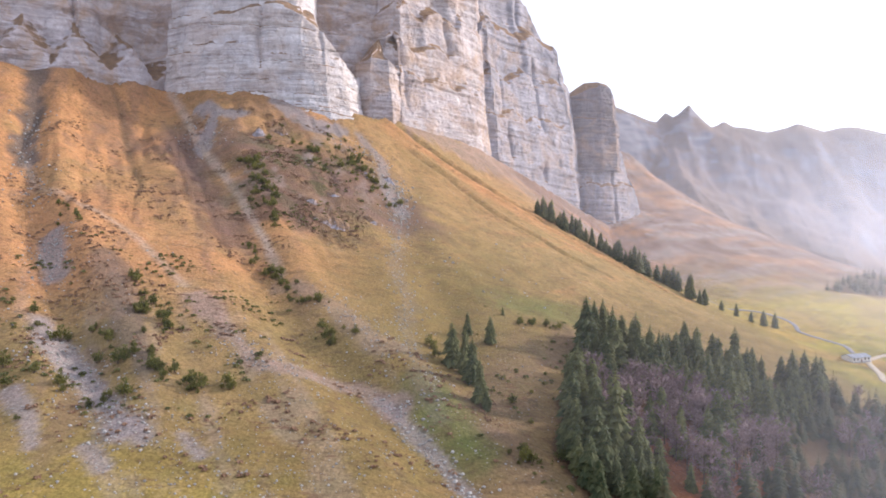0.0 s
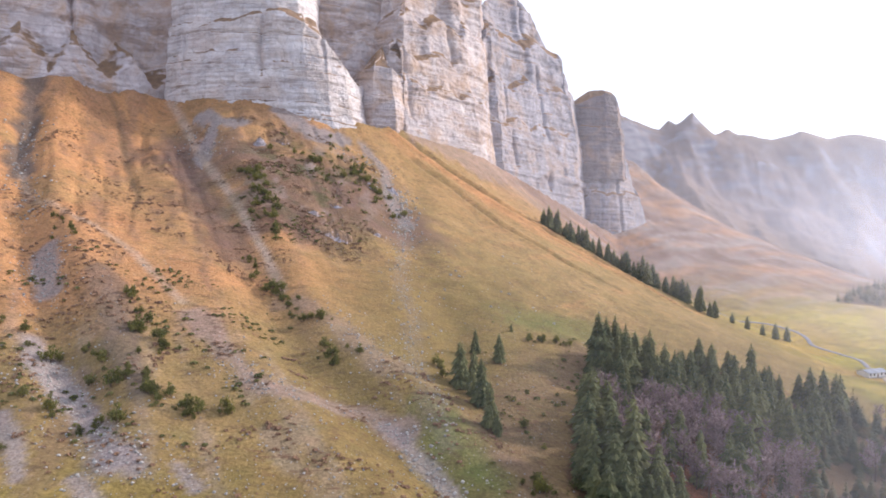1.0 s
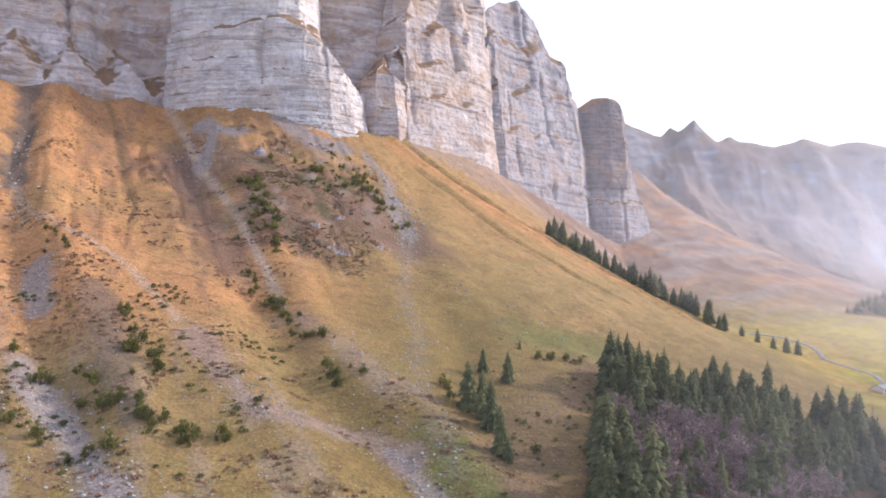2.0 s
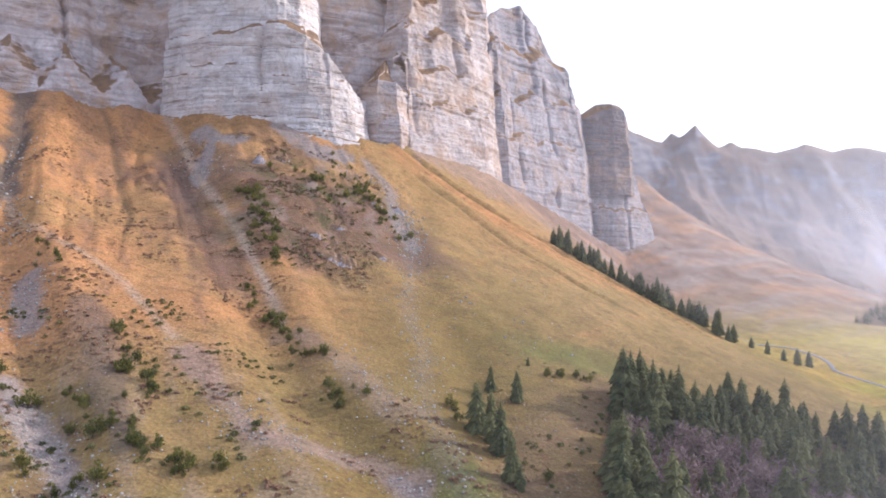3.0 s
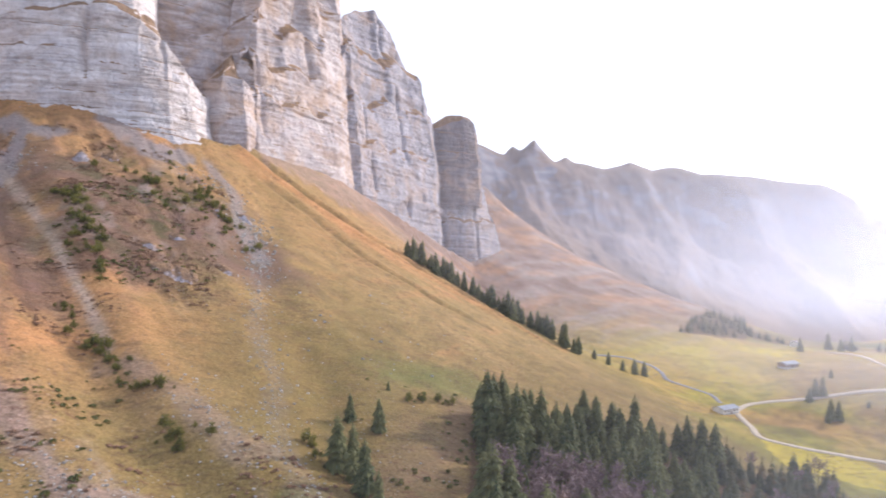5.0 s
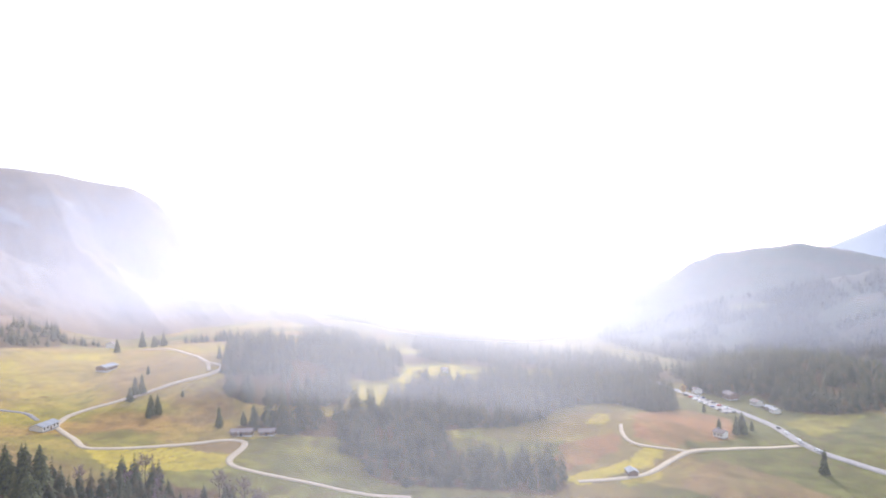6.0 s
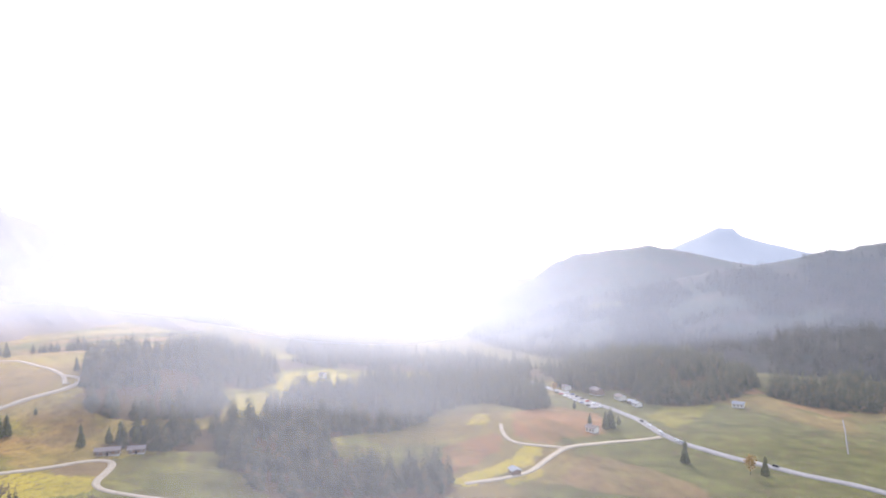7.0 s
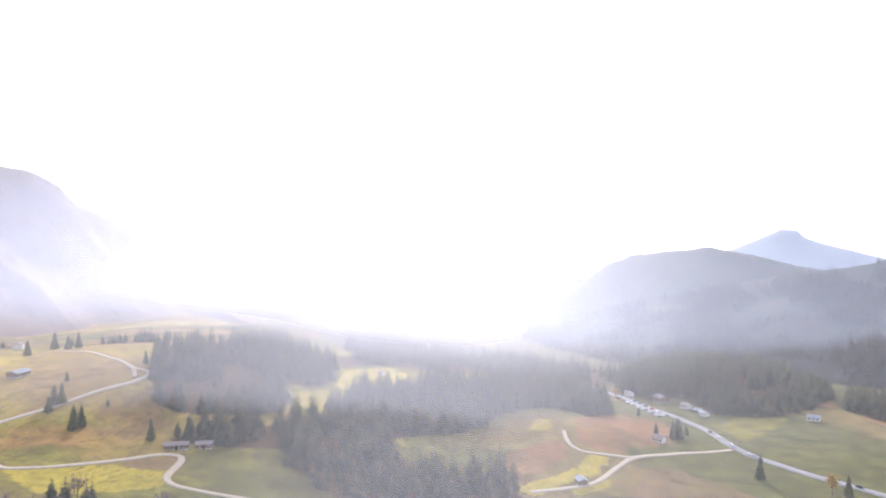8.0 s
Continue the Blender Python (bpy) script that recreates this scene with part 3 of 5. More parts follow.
    return np.clip(c * (1 + 0.2 * n2[..., None]) * tint * 0.92, 0.02, 0.8), bare


def paint(ob, colours, name="cover"):
    a = ob.data.color_attributes.new(name, "FLOAT_COLOR", "POINT")
    a.data.foreach_set("color", np.c_[colours.reshape(-1, 3), np.ones(colours.size // 3)].astype(np.float32).ravel())


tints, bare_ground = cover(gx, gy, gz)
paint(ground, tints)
paint(ground, np.repeat(bare_ground[..., None], 3, -1), "bare")


# ---- cliffs ----
def rock_face(name, foot, label, seed, step=1.0, ledges=(), clefts=(), bulge=2.0, hue=ROCK, back=160.0, drop=260.0, dome=None, dip=0.05, brow=0.0):
    """A rock wall along a foot line of (x, y, z, top, batter), left to right: random beds with undercut joints, upright joints, clefts
    (x, half width, depth, from height), and turf ledges (height, width, rise, zigzag, wavelength, from x, to x). brow: how far below its top it leans back under turf. It falls away behind, or closes to dome."""
    p = along(foot, step)
    d = np.gradient(p[:, :2], axis=0)
    d /= np.linalg.norm(d, axis=1)[:, None]
    for _ in range(int(26 / step)):
        d[1:-1] = (d[:-2] + 2 * d[1:-1] + d[2:]) / 4
    d /= np.linalg.norm(d, axis=1)[:, None]
    inward = np.stack([-d[:, 1], d[:, 0]], 1)
    s = np.r_[0, np.cumsum(np.linalg.norm(np.diff(p[:, :2], axis=0), axis=1))]
    high = float((p[:, 3] - p[:, 2]).max())
    nv = int((high + 28) / step) + 4
    v = np.linspace(0, 1, nv)
    top = p[:, 3] + min(5.0, 0.06 * high) * fbm(s / 22, s * 0 + seed, 0, 4, seed)
    z = (p[:, 2] - 28)[:, None] + v[None] * (top - p[:, 2] + 28)[:, None]
    h = z - p[:, 2][:, None]
    S, X = np.broadcast_to(s[:, None], z.shape), np.broadcast_to(p[:, :1], z.shape)
    off = p[:, 4][:, None] * np.maximum(h, -10)
    for lz, wide, rise, zig, wl, x0, x1 in ledges:
        level = lz + zig * (2 * np.abs((S / wl + 0.4 * fbm(S / 50, S * 0 + lz, 0, 2, seed + 3)) % 1 * 2 - 1) - 1) + 4 * fbm(S / 14, S * 0 + lz, 0, 3, seed + 5)
        there = smooth(x0 - 6, x0 + 6, X) * smooth(x1 + 6, x1 - 6, X) * (0.55 + 0.45 * smooth(-0.3, 0.3, fbm(S / 35, S * 0 + lz, 0, 2, seed + 9)))
        off = off + wide * there * smooth(0, rise, z - level)
    if brow:
        off = off + 1.25 * np.maximum(0, z - (p[:, 3] - brow - 2.5 * fbm(s / 12, s * 0, 0, 3, seed + 31))[:, None])
    # broad facets, then hollows and noses of the rock
    off = off - bulge * fbm(S / 48, z / 130, 0, 2, seed + 21) - 0.6 * bulge * fbm(S / 21, z / 24, 0, 3, seed + 22)
    for cx, half, deep, z0 in clefts:
        s0 = s[int(np.argmin(np.abs(p[:, 0] - cx)))]
        wander = S - s0 + 5.0 * fbm(z / 26, z * 0 + cx, 0, 4, seed + 7)
        off = off + deep * np.exp(-np.abs(wander / half) ** 1.3) * smooth(z0 - 6, z0 + 10, z) * smooth(-0.35, 0.15, fbm(z / 30, z * 0 - cx, 0, 2, seed + 8))
    # beds of uneven thickness, each with its own overhang and a dark joint below it
    for thick, out, notch, k in ((9.0, 1.5, 0.9, 0), (3.6, 0.7, 0.55, 1), (1.7, 0.35, 0.25, 2)):
        zz = (z + dip * S + 1.6 * fbm(S / 45, z / 60, 0, 2, seed + 11 + k)) / thick
        zz = zz + 0.35 * np.sin(zz * 1.7 + k)
        bed = np.floor(zz).astype(np.int64)
        part_way = zz - bed
        run = 0.5 + 0.5 * fbm(S / (9 * thick), zz * 0.6, 0, 2, seed + 13 + k)
        off = off + out * (hash01(bed, bed * 0 + k, bed * 0, seed + 17) - 0.5) * (0.4 + run)
        off = off + notch * np.exp(-((part_way / 0.16) ** 2)) * smooth(0.25, 0.75, run + 0.5 * fbm(S / (3 * thick), zz, 0, 2, seed + 15 + k))
        # upright joints part each bed into blocks
        wob = S + 1.5 * fbm(S / 10, z / 10, 0, 2, seed + 61)
        col = np.floor(wob / (1.9 * thick) + 0.37 * bed).astype(np.int64)
        off = off + 0.55 * out * (hash01(col, bed, bed * 0, seed + 19 + k) - 0.5)
    off = off + 1.6 * np.abs(fbm(S / 13, z / 12, 0, 4, seed + 57)) - 0.35 * fbm(S / 2.6, z / 2.2, 0, 2, seed + 71)
    x = p[:, 0][:, None] + inward[:, 0][:, None] * off
    y = p[:, 1][:, None] + inward[:, 1][:, None] * off
    w = np.linspace(0, 1, 31)[1:]
    if dome is not None:
        bx, by = x[:, -1:] + (dome[0] - x[:, -1:]) * w, y[:, -1:] + (dome[1] - y[:, -1:]) * w
        bz = z[:, -1:] + (dome[2] - z[:, -1:]) * w ** 0.8 + 2.2 * fbm(bx / 12, by / 12, 0, 4, seed + 80) * (1 - w)
    else:
        bx, by = x[:, -1:] + inward[:, :1] * back * w, y[:, -1:] + inward[:, 1:] * back * w
        bz = z[:, -1:] + 0.10 * back * np.sin(np.pi * w * 0.9) - drop * smooth(0.45, 1, w) + 3 * fbm(bx / 15, by / 15, 0, 3, seed + 80)
    vv = np.stack([np.c_[x, bx], np.c_[y, by], np.c_[z, bz]], -1)
    ob = mesh_ob(name, vv.reshape(-1, 3), grid_faces(vv.shape[0], vv.shape[1]), hue)
    return tagged(ob, label, "cliff", "limestone cliffs", "structure")


rock_face("cliff_wall", [(-900, 345, 215, 400, 0.08), (-520, 415, 214, 420, 0.08), (-380, 440, 212, 430, 0.08), (-300, 450, 207, 430, 0.08), (-245, 474, 205, 430, 0.08), (-205, 522, 204, 440, 0.08), (-165, 540, 203, 440, 0.08),
                         (-110, 545, 195, 440, 0.08), (-64, 560, 190, 440, 0.08), (-42, 575, 190, 430, 0.08), (0, 604, 182, 390, 0.08), (36, 655, 172, 320, 0.08), (70, 715, 150, 270, 0.08), (120, 775, 130, 220, 0.08)],
          "tall pale limestone cliff wall above low broken stubs", 100, 1.3, ((223, 24, 17, 12, 37, -900, -205), (292, 9, 8, 4, 70, -900, -205), (340, 8, 10, 6, 60, -900, 200)), ((-252, 2.0, 7, 236), (-300, 2.5, 5, 240), (-345, 2, 6, 236)), 3.0, ROCK)
rock_face("cliff_buttress", [(-200, 620, 210, 262, 0.06), (-213, 545, 208, 262, 0.06), (-206, 515, 207, 263, 0.08), (-192, 502, 205, 265, 0.10), (-165, 493, 203, 267, 0.11), (-138, 488, 200, 271, 0.12), (-118, 487, 197, 275, 0.14),
                             (-98, 488, 193, 268, 0.18), (-80, 494, 190, 256, 0.22), (-66, 505, 188, 240, 0.24), (-58, 525, 188, 228, 0.20), (-56, 560, 190, 232, 0.15), (-60, 620, 190, 240, 0.1)],
          "broad banded limestone buttress with a brown grassy shoulder", 200, 0.8, ((233, 2.5, 4, 2, 60, -205, -140),), ((-131, 2.2, 5, 216), (-190, 1.6, 2.5, 214), (-84, 2.0, 2.5, 200)), 2.2, PALE, dome=(-128, 575, 290), dip=0.03, brow=11)
rock_face("cliff_buttress", [(-196, 640, 255, 350, 0.05), (-208, 550, 255, 350, 0.05), (-203, 522, 256, 350, 0.06), (-188, 509, 258, 350, 0.07), (-150, 501, 260, 352, 0.08), (-120, 501, 262, 352, 0.08), (-106, 509, 264, 350, 0.08), (-99, 530, 266, 350, 0.06), (-96, 640, 270, 350, 0.05)],
          "upper tier of the banded limestone buttress", 230, 0.9, ((300, 6, 7, 3, 50, -200, -90),), ((-165, 2, 4, 262), (-128, 1.8, 3, 262)), 2.0, PALE, dome=(-150, 620, 372), dip=0.03)
rock_face("cliff_buttress", [(-78, 610, 190, 236, 0.05), (-76, 552, 190, 238, 0.06), (-68, 534, 188, 240, 0.10), (-54, 525, 187, 244, 0.12), (-36, 530, 186, 243, 0.14), (-27, 548, 186, 238, 0.12), (-26, 610, 188, 240, 0.05)],
          "low limestone rib with a brown turf cap", 310, 0.8, (), (), 1.5, RUSTY, dome=(-50, 566, 258), brow=9)
rock_face("cliff_buttress", [(-72, 640, 190, 330, 0.08), (-66, 570, 190, 326, 0.10), (-52, 545, 188, 330, 0.12), (-30, 541, 187, 350, 0.14), (-10, 557, 184, 368, 0.14), (10, 578, 180, 374, 0.13), (33, 602, 174, 366, 0.12), (48, 640, 170, 360, 0.10), (52, 700, 170, 352, 0.08)],
          "limestone buttress with rusty ledges in low sun", 400, 1.0, ((222, 4, 6, 6, 40, -60, 40), (250, 7, 8, 6, 34, -60, 20), (280, 8, 9, 7, 45, -70, 45), (316, 9, 11, 8, 50, -70, 45)), ((-22, 2.0, 4, 190), (20, 1.8, 3, 200)), 2.2, RUSTY, dome=(-5, 690, 402))
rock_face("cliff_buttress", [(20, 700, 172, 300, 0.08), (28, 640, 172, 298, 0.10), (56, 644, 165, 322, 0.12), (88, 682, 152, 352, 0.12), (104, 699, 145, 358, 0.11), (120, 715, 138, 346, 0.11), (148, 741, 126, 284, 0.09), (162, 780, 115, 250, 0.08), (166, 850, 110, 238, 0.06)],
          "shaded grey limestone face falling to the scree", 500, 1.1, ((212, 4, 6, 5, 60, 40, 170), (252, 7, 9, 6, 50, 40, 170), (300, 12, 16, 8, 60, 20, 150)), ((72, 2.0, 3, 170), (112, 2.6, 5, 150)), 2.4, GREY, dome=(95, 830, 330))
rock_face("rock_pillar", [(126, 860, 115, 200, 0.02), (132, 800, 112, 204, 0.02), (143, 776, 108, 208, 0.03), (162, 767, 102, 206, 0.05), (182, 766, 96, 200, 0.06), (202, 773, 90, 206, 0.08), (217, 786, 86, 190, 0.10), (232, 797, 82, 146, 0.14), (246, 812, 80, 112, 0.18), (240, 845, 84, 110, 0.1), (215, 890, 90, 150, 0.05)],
          "free-standing limestone pillar, pale below its shade-darkened head", 600, 1.0, ((150, 3, 5, 3, 40, 120, 250),), ((172, 2, 3, 120), (199, 2.0, 3, 100)), 2.0, GREY, dome=(172, 822, 215))
# the head gets its own dark colour in place of shade
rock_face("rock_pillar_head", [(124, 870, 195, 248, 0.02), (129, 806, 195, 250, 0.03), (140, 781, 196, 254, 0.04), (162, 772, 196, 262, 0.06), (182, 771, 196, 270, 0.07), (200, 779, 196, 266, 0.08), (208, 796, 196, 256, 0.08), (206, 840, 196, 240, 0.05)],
          "limestone pillar head, coloured dark for its overhang's shade", 640, 0.9, ((226, 2, 4, 2, 40, 120, 250),), ((172, 1.6, 2.5, 190),), 1.8, SHADE_ROCK, dome=(168, 806, 273), brow=5)

def rock_mound(name, place, long, deep, high, label, seed, hue, group, kind, step=0.6, lift=0.0):
    """A broken crag: blocks that step up from the slope, steep in front, leaning into it behind."""
    cx, cy = place
    u, v = np.meshgrid(np.linspace(-1, 1, int(2 * long / step) + 1), np.linspace(-1, 1, int(2 * deep / step) + 1), indexing="ij")
    x, y = cx + u * long, cy + v * deep
    wx, wy = x + 1.5 * fbm(x / 4, y / 4, 0, 2, seed), y + 1.5 * fbm(x / 4, y / 4, 5.0, 2, seed + 1)
    env = np.clip(1 - np.hypot(u, v * (1.0 + 0.3 * (v < 0))) ** 1.5 + 0.45 * fbm(x / (0.5 * long), y / (0.5 * long), 0, 4, seed + 2), -0.3, 1)
    size = max(1.6, 0.16 * long)
    blocks = hash01(np.floor(wx / size).astype(np.int64), np.floor(wy / size * 1.3).astype(np.int64), np.zeros(x.shape, np.int64), seed + 3)
    small = hash01(np.floor(wx / size * 2.3).astype(np.int64), np.floor(wy / size * 2.7).astype(np.int64), np.zeros(x.shape, np.int64), seed + 4)
    h = high * env * (0.85 + 0.25 * blocks + 0.12 * small) + 0.12 * high * fbm(x / 3, y / 3, 0, 4, seed + 5) * (env > 0)
    bed = 0.16 * high
    h = bed * (np.floor(h / bed) + smooth(0.35, 1.0, (h / bed) % 1))
    rim = np.minimum(np.minimum(1 - np.abs(u), 1 - np.abs(v)) * 8, 1)
    z = land(x, y) + lift * env + h - 0.5 - 2.5 * (1 - rim)
    ob = mesh_ob(name, np.stack([x, y, z], -1).reshape(-1, 3), grid_faces(*x.shape), hue)
    return tagged(ob, label, "rock", group, kind)


# ---- far range and hills ----
def polar_range(name, crest, label, near, seed, cliffs=0.0, material=None, step=0.25, rough=26.0):
    """A ridge given as (degrees to the right of +y, distance, crest height, foot distance, foot height) round the valley."""
    c = np.array(crest, float)
    az = np.arange(c[0, 0], c[-1, 0] + step / 2, step)
    R, top, r0, z0 = (np.interp(az, c[:, 0], c[:, k]) for k in (1, 2, 3, 4))
    wide = int(2.0 / step) * 2 + 1
    R, r0, z0 = (np.convolve(np.pad(q, wide // 2, mode="edge"), np.ones(wide) / wide, "valid") for q in (R, r0, z0))
    top = top + 5 * fbm(az / 1.1, az * 0, 0, 5, seed, 0.6)
    soft = np.convolve(np.pad(top, 12, mode="edge"), np.ones(25) / 25, "valid")
    w = np.r_[np.linspace(0, 1, near), np.linspace(1.03, 1.7, 14)]
    r = r0[:, None] + (R - r0)[:, None] * w
    prof = np.where(w < 1, w ** 1.25 * (1 - cliffs) + cliffs * smooth(0.62, 0.98, w), 1 - 1.1 * (w - 1))
    z = z0[:, None] - 70 + (soft - z0 + 70)[:, None] * prof + (top - soft)[:, None] * np.clip(1 - np.abs(1 - w) * 9, 0, 1) ** 1.3
    a = np.radians(az)[:, None]
    x, y = r * np.sin(a), r * np.cos(a)
    body = np.clip(4 * prof * (1 - prof), 0, 1)
    slant = az[:, None] - 7.0 * (1 - w)     # spurs run down and across
    spur = 0.5 - 2.2 * np.abs(fbm(slant / 8, w * 0.8 + 0 * slant, 0, 2, seed + 7))
    z = z + 1.3 * rough * body * spur + 0.6 * rough * body * fbm(x / 90, y / 90, 0, 5, seed + 9) + 60 * cliffs * body * (0.3 - np.abs(fbm(slant / 2.2, w * 2.5 + 0 * slant, 0, 4, seed + 13)))
    ob = mesh_ob(name, np.stack([x, y, z], -1).reshape(-1, 3), grid_faces(*z.shape), material, smooth_shade=False)
    tagged(ob, label, "mountain", kind="structure")
    return np.stack([x, y, z], -1)[:, :near]


def far_rock_material():
    m = Nodes("far alpine flank")
    p = m.pos()
    steep = m.ramp(m.math("ADD", m.up(), m.math("MULTIPLY", m.math("SUBTRACT", m.noise(0.02, 5, 0.7), 0.5), 0.8)), (0.6, 1.0), (0.78, 0.0))
    turf = m.ramp(m.noise(0.008, 5, 0.6), (0.3, (0.095, 0.075, 0.07)), (0.7, (0.20, 0.145, 0.12)))
    turf = m.mix(m.ramp(m.noise(1.0, 5, 0.7, m.scaled(p, (0.03, 0.012, 0.008))), (0.5, 0.0), (0.66, 0.5)), turf, (0.19, 0.175, 0.185))
    rock = m.ramp(m.noise(1.0, 6, 0.65, m.scaled(p, (0.014, 0.014, 0.06))), (0.3, (0.11, 0.11, 0.14)), (0.7, (0.245, 0.235, 0.265)))
    c = m.mix(steep, turf, rock)
    return m.done(c, 0.95, m.noise(0.05, 5), 0.35, 4.0)


def far_wood_material():
    m = Nodes("far wooded hill")
    wood = m.ramp(m.noise(0.07, 5, 0.7), (0.3, (0.026, 0.038, 0.036)), (0.7, (0.07, 0.08, 0.068)))
    wood = m.mix(m.ramp(m.noise(0.012, 4), (0.45, 0.0), (0.6, 0.6)), wood, (0.095, 0.08, 0.078))
    mead = m.ramp(m.noise(0.004, 4, 0.6, warp=0.5), (0.6, 0.0), (0.66, 0.8))
    c = m.mix(mead, wood, (0.22, 0.2, 0.12))
    return m.done(c, 0.95, m.noise(0.09, 5, 0.7), 0.5, 4.0)


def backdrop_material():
    m = Nodes("distant mountain with haze glow")
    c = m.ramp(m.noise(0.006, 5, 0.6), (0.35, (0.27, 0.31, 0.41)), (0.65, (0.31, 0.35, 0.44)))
    # emission stands in for the blue of the hazy air between
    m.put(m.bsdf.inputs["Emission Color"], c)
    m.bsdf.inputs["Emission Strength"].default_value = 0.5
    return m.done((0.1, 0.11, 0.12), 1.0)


FAR_ROCK, FAR_WOOD, DISTANT = far_rock_material(), far_wood_material(), backdrop_material()
polar_range("mountain_range", [(10, 1700, 400, 1250, 190), (14.2, 1750, 100 + 1750 * 0.177, 1250, 190), (16.0, 1850, 100 + 1850 * 0.160, 1200, 170), (17.3, 1900, 100 + 1900 * 0.150, 1150, 140), (18.0, 1900, 100 + 1900 * 0.162, 1150, 140), (18.6, 1910, 100 + 1910 * 0.156, 1150, 140), (19.3, 1920, 100 + 1920 * 0.165, 1150, 135), (19.75, 1930, 100 + 1930 * 0.171, 1150, 130),
                               (20.15, 1930, 100 + 1930 * 0.163, 1150, 130), (21.4, 1930, 100 + 1930 * 0.141, 1050, 120), (22.35, 1950, 100 + 1950 * 0.147, 1050, 110), (23.0, 1960, 100 + 1960 * 0.140, 1050, 105), (25.3, 2000, 100 + 2000 * 0.129, 1050, 90), (27.3, 2050, 100 + 2050 * 0.1376, 1080, 80), (29.1, 2080, 100 + 2080 * 0.127, 1090, 70), (30.6, 2100, 100 + 2100 * 0.1295, 1100, 60),
                               (32.7, 2100, 98 + 2100 * 0.121, 1150, 45), (35.8, 2150, 98 + 2150 * 0.117, 1250, 38), (38.5, 2200, 98 + 2200 * 0.108, 1350, 30), (41.2, 2250, 98 + 2250 * 0.1, 1400, 28), (42.8, 2250, 98 + 2250 * 0.085, 1450, 26),
                               (44.0, 2250, 98 + 2250 * 0.06, 1500, 24), (47.2, 2250, 98 + 2250 * 0.04, 1550, 22), (52, 2250, 98, 1700, 0), (58, 2400, -40, 1900, -40), (66, 2500, -160, 2000, -120)],
            "hazy limestone mountain range with a notched crest", 90, 700, 0.3, FAR_ROCK, 0.10, 34)
polar_range("wooded_hill", [(54, 2300, -160, 1500, -120), (62, 2300, -60, 1500, -60), (70, 2200, -30, 1300, -40), (78.4, 2000, -15, 1100, -8), (81, 2000, 8, 1050, -10), (82.9, 2000, 42, 1050, -10), (85, 2000, 92, 1050, -12), (86.4, 2000, 114, 1050, -12), (89, 2000, 126, 1050, -15),
                            (92.5, 2000, 140, 1050, -15), (94.6, 2000, 128, 1050, -15), (98, 2000, 98, 1050, -15), (104, 1950, 70, 1050, -15), (125, 1900, 110, 1050, -15)],
            "hazy wooded hill with a pale meadow", 40, 800, 0.1, FAR_WOOD, 0.3, 12)
NEAR_HILL = polar_range("wooded_hill", [(76, 1500, -60, 800, -18), (82, 1500, -14, 760, -18), (85.5, 1470, 18, 750, -18), (90.2, 1450, 48, 740, -18), (94.8, 1420, 72, 730, -18), (97.5, 1400, 86, 730, -18), (100.6, 1400, 98, 730, -18), (104.4, 1400, 120, 730, -18), (107.4, 1400, 130, 730, -18), (110.4, 1400, 142, 730, -18), (118, 1400, 165, 730, -18), (150, 1500, 190, 740, -18), (180, 1600, 170, 760, -18)],
            "dark wooded hill beyond the pass road", 60, 900, 0.0, FAR_WOOD, 0.25, 12)
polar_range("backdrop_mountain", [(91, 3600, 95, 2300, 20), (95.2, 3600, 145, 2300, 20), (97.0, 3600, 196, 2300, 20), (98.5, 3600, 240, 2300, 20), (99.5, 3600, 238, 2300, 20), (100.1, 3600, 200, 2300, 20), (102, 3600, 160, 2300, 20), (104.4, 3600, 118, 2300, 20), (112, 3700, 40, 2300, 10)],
            "far flat-topped mountain, glowing blue in place of haze", 24, 950, 0.2, DISTANT, 0.25, 20)


# ---- haze: curved translucent sheets in place of sunlit mist and glare ----
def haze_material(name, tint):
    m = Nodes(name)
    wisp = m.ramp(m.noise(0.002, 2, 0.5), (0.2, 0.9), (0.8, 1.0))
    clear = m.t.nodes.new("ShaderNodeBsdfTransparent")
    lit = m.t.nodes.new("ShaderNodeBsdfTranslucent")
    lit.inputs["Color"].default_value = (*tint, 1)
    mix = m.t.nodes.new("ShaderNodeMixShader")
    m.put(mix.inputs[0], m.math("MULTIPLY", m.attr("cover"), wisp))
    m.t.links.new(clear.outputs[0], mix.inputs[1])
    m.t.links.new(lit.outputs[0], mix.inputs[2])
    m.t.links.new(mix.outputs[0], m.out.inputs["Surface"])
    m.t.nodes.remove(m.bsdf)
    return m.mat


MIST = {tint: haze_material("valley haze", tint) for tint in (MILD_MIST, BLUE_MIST)}


